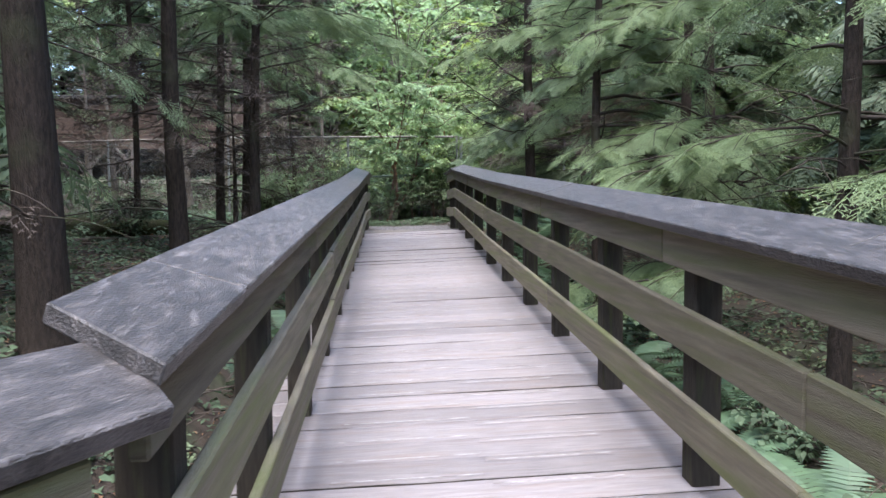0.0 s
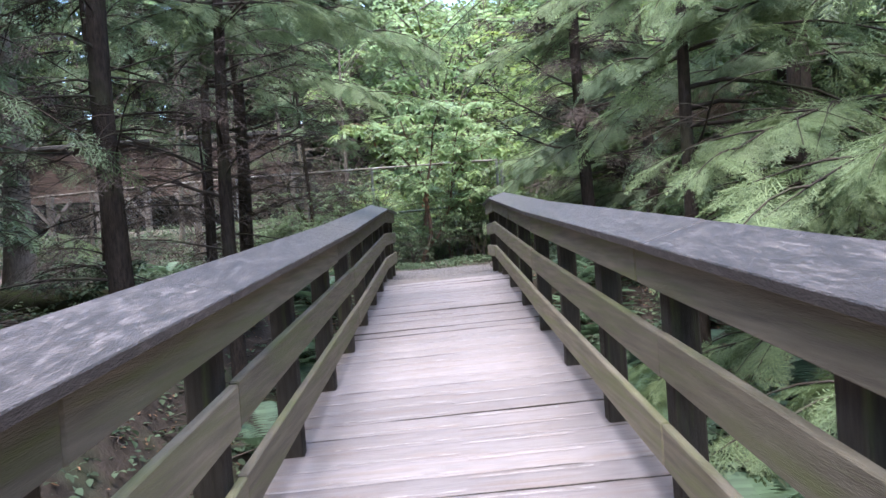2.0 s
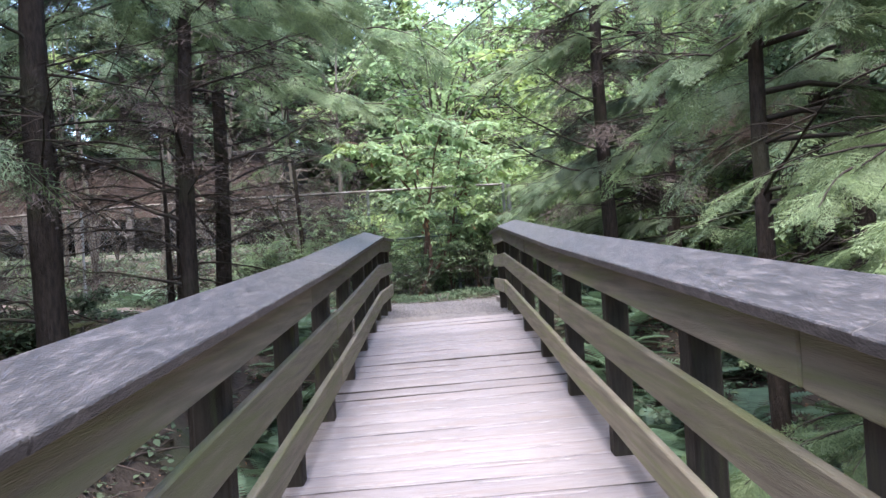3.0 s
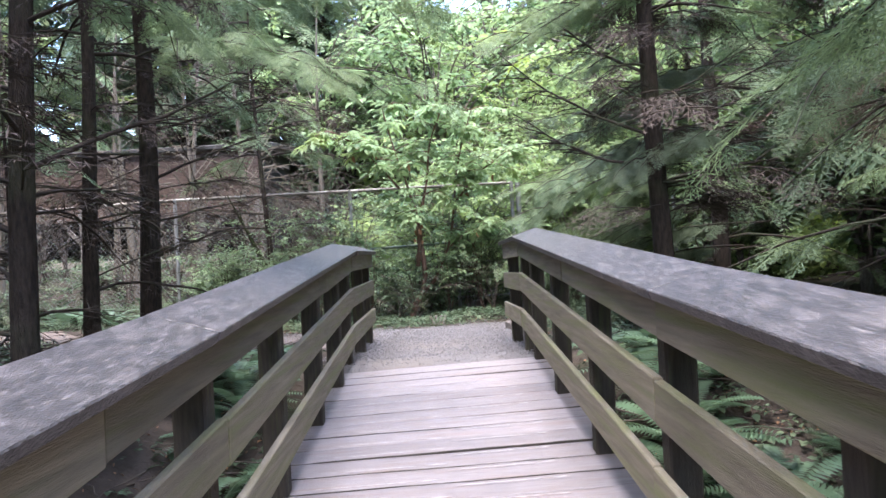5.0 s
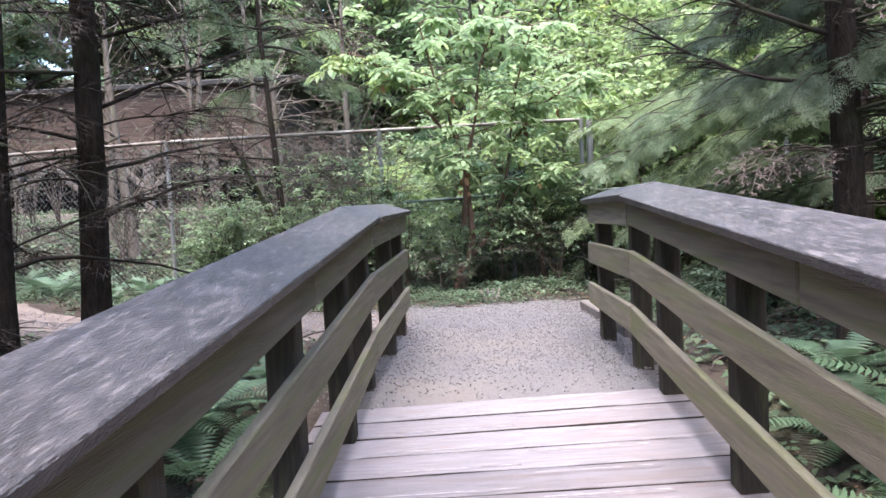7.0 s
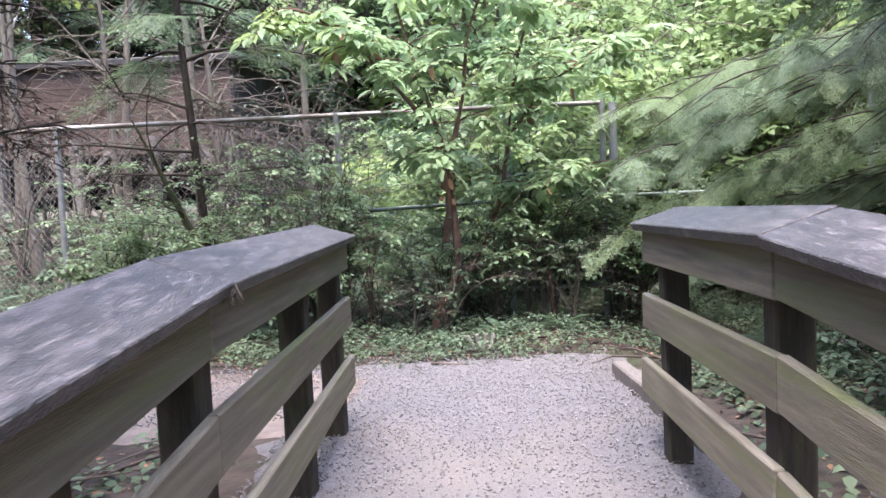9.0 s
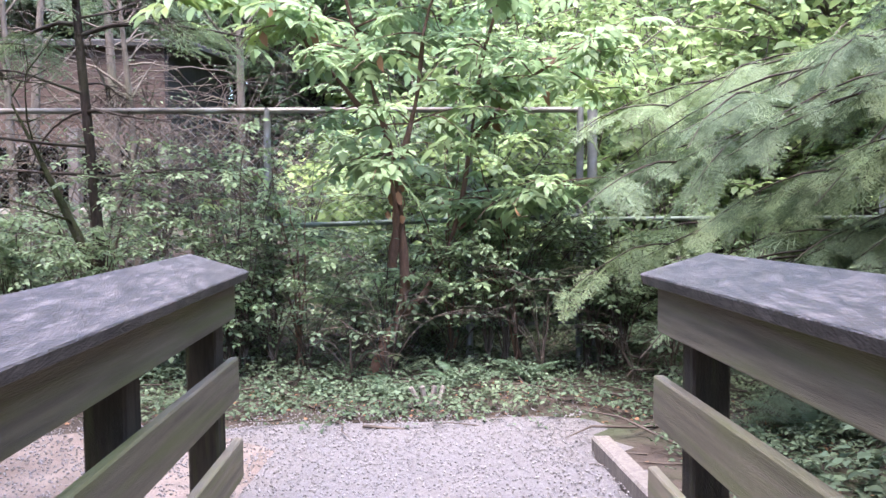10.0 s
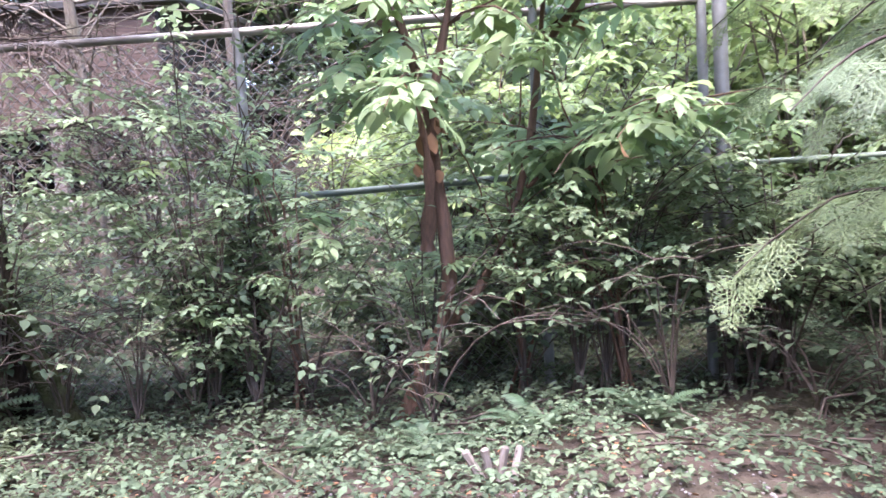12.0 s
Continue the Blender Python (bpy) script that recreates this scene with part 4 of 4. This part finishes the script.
broadleaf_trees()
for k, (x, y, h) in enumerate(((2.7, 19.2, 4.4), (3.9, 19.6, 5.0), (1.8, 20.2, 4.8), (5.2, 19.0, 5.2), (3.3, 21.2, 5.6), (0.9, 21.4, 4.6), (6.4, 20.4, 5.4), (0.6, 19.4, 3.6))):
    shrub((x, y), 13, 180 + k, "sunny_bush", "tall bush with bright yellow-green leaves behind the fence", "bush", LEAF3, M_BRIGHT, M_PALEBARK, 0.2, 16, h, 1.7, 0.018, 0.25, 0.6, "bushes behind the fence")
# brambles and bushes before and behind the fence
for k in range(21):
    x = rnd.uniform(-4.6, 3.4)
    y = rnd.uniform(16.9, 18.9)
    shrub((x, y), 9, 200 + k, "bramble", "tangled bramble bush with small green leaves", "bush", LEAF3, M_BRAMBLE, M_TWIG, 0.085, 15, rnd.uniform(0.9, 1.9), 0.7, 0.009, 0.2, 0.9, "brambles by the fence")
for k in range(12):
    x, y = rnd.uniform(-3.6, 1.9), rnd.uniform(16.9, 17.45)
    shrub((x, y), 10, 420 + k, "bramble", "tangled bramble bush climbing the fence", "bush", LEAF3, M_BRAMBLE, M_TWIG, 0.075, 16, rnd.uniform(1.4, 2.5), 0.75, 0.008, 0.25, 0.8, "brambles by the fence")
for k, (x, y, h) in enumerate(((0.75, 17.1, 2.4), (-1.1, 17.2, 2.1), (0.2, 17.35, 2.7))):
    shrub((x, y), 5, 450 + k, "young_shrub", "young broad-leaved shrub beside the crooked stem", "shrub", LEAF5, M_LEAF, M_BROWNSTEM, 0.135, 9, h, 0.6, 0.012, 0.35, 0.6, "young shrubs by the fence")
for k in range(14):
    x, y = rnd.uniform(-3.4, 2.2), rnd.uniform(16.7, 17.4)
    shrub((x, y), 9, 330 + k, "bare_bramble", "bare brown bramble canes tangled before the fence", "bush", LEAF3, M_COVER, M_TWIG, 0.1, 1, rnd.uniform(0.8, 1.6), 0.8, 0.007, 0.3, 1.2, "brambles by the fence")
for k in range(16):
    x, y = rnd.uniform(-0.4, 4.2), rnd.uniform(19.5, 25)
    shrub((x, y), 10, 240 + k, "understorey_bush", "light green leafy bush behind the fence", "bush", LEAF3, (M_LEAF, M_BRIGHT, M_BRAMBLE)[k % 3], M_TWIG, 0.2, 14, rnd.uniform(2.5, 4.8), 1.3, 0.016, 0.2, 0.6, "bushes behind the fence")
for k in range(20):
    x, y = (rnd.uniform(-4.6, -1.6) if k < 11 else rnd.uniform(-11, -4)), rnd.uniform(18.9, 22.0)
    shrub((x, y), 10, 270 + k, "bare_bush", "bare tangled brown twigs behind the fence", "bush", LEAF1, M_COVER, M_TWIG, 0.09, 3, rnd.uniform(2.2, 4.2), 1.5, 0.012, 0.3, 0.9, "bare bushes behind the fence")
for k, (x, y, h) in enumerate(((2.0, 8.3, 0.9), (1.7, 5.2, 0.8), (2.4, 2.4, 0.9), (1.6, 0.8, 0.7), (3.2, 9.6, 1.0), (2.3, 13.6, 0.7), (3.0, 12.4, 0.9), (-4.2, 9.0, 0.8), (-5.2, 12.6, 0.8), (-4.0, 5.6, 0.7), (-6.5, 8.4, 0.9))):
    shrub((x, y), 8, 300 + k, "low_bush", "low leafy bush on the forest floor", "bush", LEAF3, M_COVER, M_TWIG, 0.1, 9, h, 0.6, 0.007, 0.2, 0.8, "low bushes")


def fern(seed):
    rng = np.random.default_rng(seed)
    ob = thing("fern", (0, 0, 0), "green sword fern with arching fronds", "fern", "ferns on the forest floor")
    n = 15
    a = np.arange(n) * 2 * np.pi / n + rng.uniform(-0.2, 0.2, n)
    fr = frames_from(np.zeros((n, 3)), np.stack([np.cos(a), np.sin(a), rng.uniform(0.1, 0.7, n)], -1), np.tile([0, 0, 1.0], (n, 1)), rng.uniform(0.45, 0.75, n))
    part_np("foliage", *stamp(*FROND, fr), M_FERN, ob)
    return ob


fern_kinds = [fern(1), fern(2)]
fern_spots = [(-1.8, 11.0), (-1.5, 9.1), (-1.7, 10.3), (1.55, 6.9), (1.9, 7.6), (1.5, 8.9), (1.9, 10.1), (1.5, 4.2), (-0.85, 16.4), (-0.3, 16.45), (0.75, 16.5), (0.2, 16.55), (1.9, 16.4),
              (-4.6, 17.0), (-5.5, 17.3), (-6.6, 18.0), (-3.6, 16.9), (-7.3, 18.9), (-5.0, 19.4), (1.7, 2.7), (2.6, 14.3), (-1.9, 5.6), (-2.6, 9.8), (2.3, 15.2),
              (-4.2, 16.5), (-5.0, 16.7), (-2.9, 16.7), (-6.0, 17.2), (-5.9, 18.3), (-3.2, 17.3), (-4.2, 17.6), (1.45, 8.1), (1.75, 6.1), (1.6, 5.2), (2.3, 6.6), (-1.6, 7.4), (2.6, 8.4), (3.2, 7.2), (2.9, 9.6), (2.4, 3.4), (3.0, 5.0), (2.1, 1.4), (2.2, 9.2),
              (1.35, 7.4), (1.4, 8.5), (1.45, 9.5), (1.5, 10.6), (1.75, 9.8), (1.3, 5.7), (1.8, 4.7), (1.35, 3.6), (1.5, 2.2), (1.6, 1.2), (2.0, 0.5), (1.9, 11.2), (2.2, 10.6), (1.6, 11.9), (2.7, 11.4),
              (-1.3, 8.0), (-1.4, 8.7), (-1.35, 9.8), (-1.3, 10.6), (-1.9, 9.5), (-2.1, 10.9), (-1.6, 6.3), (-1.7, 12.0)]
for i, (x, y) in enumerate(fern_spots):
    if y < 11.3 and abs(x) < 1.8:
        x = math.copysign(1.65 + 0.3 * (abs(x) - 1.3), x)
    m = Matrix.Translation((x, y, float(ground_z(x, y)))) @ Matrix.Rotation(i * 1.3, 4, "Z") @ Matrix.Scale((rnd.uniform(0.55, 0.95) * (0.48 if x > -2 else 1) if y > 16.3 else rnd.uniform(0.75, 1.2) * (0.5 if y > 11.5 else 1)), 4)
    if i < 2:
        fern_kinds[i].matrix_basis = m
    else:
        copy_thing(fern_kinds[i % 2], m)


def scatter(name, count, area, template, mat, size, seed, label, category, lift=0.08, tilt=0.35, keep=None):
    """Small pieces strewn over the ground as one mass."""
    rng = np.random.default_rng(seed)
    x, y = rng.uniform(area[0], area[1], count), rng.uniform(area[2], area[3], count)
    if keep is not None:
        ok = keep(x, y, rng)
        x, y = x[ok], y[ok]
    n = len(x)
    z = ground_z(x, y) + rng.uniform(0.0, 1, n) * lift
    a = rng.uniform(0, 6.28, n)
    ax = np.stack([np.cos(a), np.sin(a), rng.normal(0, tilt, n)], -1)
    up = np.stack([rng.normal(0, tilt, n), rng.normal(0, tilt, n), np.ones(n)], -1)
    v, f = stamp(*template, frames_from(np.stack([x, y, z], -1), ax, up, rng.uniform(*size, n)))
    return tagged(new(name, mesh_np(name, v, f, mat)), label, category, kind="stuff")


def off_trail(x, y, rng):
    on_main = (np.abs(x + 0.1) < 1.5 + rng.normal(0, 0.12, len(x))) & (y > 10.4) & (y < 15.55 + rng.normal(0, 0.15, len(x)))
    ys = np.interp(-x, [0.9, 2.6, 4.6, 6.8, 9.5, 13], [14.5, 14.6, 14.9, 15.7, 17.6, 20.5])
    on_side = (x < -0.8) & (np.abs(y - ys) < 1.05 + rng.normal(0, 0.12, len(x)))
    bridge = (np.abs(x) < 1.1) & (y < 10.9)
    patch = np.sin(1.9 * x + 0.7 * y) * np.sin(1.1 * y - 0.8 * x) + rng.uniform(-1, 1, len(x)) > -0.55
    return ~on_main & ~on_side & ~bridge & patch


scatter("ground_cover", 62000, (-9, 6, 14.2, 19.5), LEAF3, M_COVER, (0.028, 0.078), 1, "low leafy ground plants carpeting the forest floor", "ground cover", 0.16, 0.3, off_trail)
scatter("ground_cover", 36000, (-7, 6, -4, 14.5), LEAF3, M_COVER, (0.06, 0.15), 2, "low leafy ground plants on the gully banks", "ground cover", 0.12, 0.3,
        lambda x, y, rng: off_trail(x, y, rng) & (rng.uniform(0, 1, len(x)) < np.where(x > 0, 0.98, 0.8)))
scatter("ground_cover", 9000, (-14, 7, 19.2, 28), LEAF3, M_COVER, (0.1, 0.22), 3, "low leafy ground plants behind the fence", "ground cover", 0.3, 0.3)
scatter("leaf_litter", 30000, (-5, 5, -2.5, 16.5), LEAF1, M_DEADLEAF, (0.03, 0.08), 4, "brown dead leaves strewn on the soil", "leaf litter", 0.02, 0.25, off_trail)
twig_template = tube(np.array([(0, 0, 0), (0.35, 0.05, 0.03), (0.7, -0.03, 0.04), (1, 0.02, 0.0)]), [0.012, 0.01, 0.008, 0.004], 4)
scatter("fallen_twigs", 4500, (-6, 5, -3, 17), twig_template, M_TWIG, (0.15, 0.9), 5, "fallen twigs and sticks on the soil", "twigs", 0.05, 0.12, off_trail)
scatter("bank_foliage", 24000, (-2.5, 22, 23.5, 40), LEAF3, M_BRIGHT, (0.22, 0.5), 9, "light green leafy growth covering the bank behind the fence", "undergrowth", 1.3, 0.5)
octa = (np.array([(1, 0, 0), (-1, 0, 0), (0, 1, 0), (0, -1, 0), (0, 0, 0.7), (0, 0, -0.7)], float), np.array([(0, 2, 4), (2, 1, 4), (1, 3, 4), (3, 0, 4), (2, 0, 5), (1, 2, 5), (3, 1, 5), (0, 3, 5)]))
scatter("gravel_stones", 42000, (-5.5, 1.5, 11.0, 16.1), octa, M_STONE, (0.004, 0.0105), 6, "small loose grey stones on the gravel path", "gravel", 0.0, 0.6,
        lambda x, y, rng: (rng.uniform(0, 1, len(x)) < np.clip((y - 10.6) / 3, 0.15, 1) + np.abs(x) * 0.25) & ((np.abs(x + 0.1) < 1.1) & (y < 15.7 + rng.normal(0, 0.15, len(x)))) | ((y > 13.9) & (x < 0.9) & (y < 15.5 + rng.normal(0, 0.12, len(x)))))
bpy.data.objects["gravel_stones"].location.z = 0.034

log = thing("fallen_log", (-5.2, 9.2, float(ground_z(-5.2, 9.2)) + 0.12), "fallen mossy log lying on the bank", "log")
lv, lf = tube(np.array([(-1.8, -0.6, 0), (-0.8, -0.2, 0.03), (0.3, 0.1, 0.0), (1.5, 0.7, -0.04)]), [0.17, 0.16, 0.15, 0.12], 12)
part_np("trunk", lv, lf, M_MOSS, log, smooth=True)
wood_chip = thing("broken_wood", (0.0, 15.95, LEVEL - 0.02), "pale splintered piece of broken wood at the gravel edge", "wood")
for k in range(4):
    w = part("splinter", board_bm((0.035, 0.03, 0.15), 0.008, 0.004, k), M_OLDPOST, wood_chip)
    w.matrix_basis = pose(-0.1 + 0.06 * k, 0, 0.07, 0, (-28, -10, 14, 34)[k], 20 * k)

# ---- chain-link fence ----


def pipe(name, a, b, r, mat, parent, label=""):
    v, f = tube(np.linspace(a, b, 3), [r] * 3, 8)
    return part_np(name, v, f, mat, parent, label, True)


def fence():
    ob = thing("chain_link_fence", (0, 17.6, 0), "grey galvanised chain-link fence with pipe rails, overgrown", "fence")
    line = [(-14.0, 2.6), (-11.0, 1.75), (-7.7, 0.8), (-4.45, 0.0), (-1.43, 0.0), (0.37, 0.0), (1.37, 0.0)]
    top = 2.9
    for x, y in line:
        pipe("fence_post", (x, y, float(ground_z(x, 17.6 + y)) - 0.1), (x, y, top + 0.02), 0.032, M_STEEL, ob)
    pipe("gate_post", (1.48, 0.0, float(ground_z(1.48, 17.6)) - 0.1), (1.48, 0.0, top), 0.045, M_STEEL, ob)
    for (xa, ya), (xb, yb) in zip(line[:-1], line[1:]):
        pipe("top_rail", (xa, ya, top), (xb, yb, top), 0.026, M_RUSTPIPE, ob)
        wires = []
        n = int(math.hypot(xb - xa, yb - ya) / 0.085)
        lo = float(ground_z((xa + xb) / 2, 17.6 + (ya + yb) / 2)) + 0.02
        rise = top - lo
        run = rise / math.hypot(xb - xa, yb - ya)
        for i in range(-int(n * run) - 1, n + 1):
            for sgn in (1, -1):
                u0, u1 = i / n, i / n + run
                z0, z1 = (lo, top) if sgn > 0 else (top, lo)
                c0, c1 = max(0, u0), min(1, u1)
                if c1 <= c0:
                    continue
                za, zb = z0 + (z1 - z0) * (c0 - u0) / run, z0 + (z1 - z0) * (c1 - u0) / run
                wires.append(tube([(xa + (xb - xa) * c0, ya + (yb - ya) * c0 + 0.004 * sgn, za), (xa + (xb - xa) * c1, ya + (yb - ya) * c1 + 0.004 * sgn, zb)], [0.0017] * 2, 3))
        w = part_np("wire_mesh", *joined(wires), M_WIRE, ob)
        w["kind"] = "stuff"
    pipe("middle_rail", (-1.43, -0.03, 1.87), (1.37, -0.03, 1.95), 0.022, M_GREENPIPE, ob)
    pipe("bottom_rail", (0.37, -0.03, 0.97), (1.37, -0.03, 0.99), 0.018, M_STEEL, ob)
    for z in (1.92,):
        pipe("brace", (1.48, 0, z), (4.2, 0.1, z), 0.02, M_GREENPIPE, ob)
    pipe("far_post", (4.2, 0.1, 0.5), (4.2, 0.1, 2.9), 0.032, M_STEEL, ob)


fence()

# ---- shed behind the fence ----


def shed():
    x0, x1, y = -13.0, -4.3, 23.6
    g = 1.75
    ob = thing("timber_shed", (0, y, 0), "long low brown timber shed with open dark bays and grey posts", "shed")
    for i in range(8):
        b = part("siding_board", board_bm((x1 - x0, 0.03, 0.2), 0.006, 0.003, i), M_SIDING, ob)
        b.location = ((x0 + x1) / 2, 0, 3.15 + i * 0.205)
    n = 6
    for i in range(n + 1):
        x = x0 + (x1 - x0) * i / n
        p = part("post", board_bm((0.17, 0.17, 3.3 - g + 0.4), 0.01, 0.003, i), M_OLDPOST, ob, "grey squared timber post")
        p.location = (x, -0.11, (3.2 + g) / 2 - 0.1)
        for sd in (-1, 1):
            if (i == 0 and sd < 0) or (i == n and sd > 0) or (i + sd) % 3 == 1:
                continue
            br = part("brace", board_bm((0.1, 0.08, 0.85), 0.008), M_OLDPOST, ob, "grey diagonal timber brace")
            br.matrix_basis = pose(x + sd * 0.34, -0.1, 2.78, 0, sd * 42, 0)
    # walls behind the openings, with the bays' shade in their colour
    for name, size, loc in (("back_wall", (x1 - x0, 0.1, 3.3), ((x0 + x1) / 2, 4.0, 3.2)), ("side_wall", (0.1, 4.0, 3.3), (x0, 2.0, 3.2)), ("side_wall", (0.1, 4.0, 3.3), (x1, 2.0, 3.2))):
        w = part(name, board_bm(size, 0.01), M_SHEDSHADE, ob, "boarded wall coloured near black for the shade in the bays")
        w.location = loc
    r = part("roof", board_bm((x1 - x0 + 0.8, 4.4, 0.12), 0.02), M_ROOF, ob, "low dark roof")
    r.matrix_basis = pose((x0 + x1) / 2, 2.05, 4.95, 6, 0, 0)
    sill = part("sill", board_bm((x1 - x0, 0.14, 0.16), 0.01), M_TIMBER, ob)
    sill.location = ((x0 + x1) / 2, -0.1, g + 0.22)


shed()


def rock(place, size, seed):
    bm = bmesh.new()
    bmesh.ops.create_icosphere(bm, subdivisions=2, radius=size)
    for v in bm.verts:
        v.co = v.co * (1 + 0.35 * noise.noise(v.co / size * 1.3 + Vector((seed, 0, 0))))
        v.co.z *= 0.7
    ob = tagged(part("rock", bm, M_STONE, None), "small pale grey rock lying on the soil", "rock", "rocks by the bridge")
    ob.location = place
    return ob


for k, (x, y, s) in enumerate(((1.63, 12.4, 0.12), (1.8, 12.15, 0.07), (-1.35, 0.9, 0.06))):
    rock((x, y, float(ground_z(x, y)) + s * 0.3), s, k * 3.1)
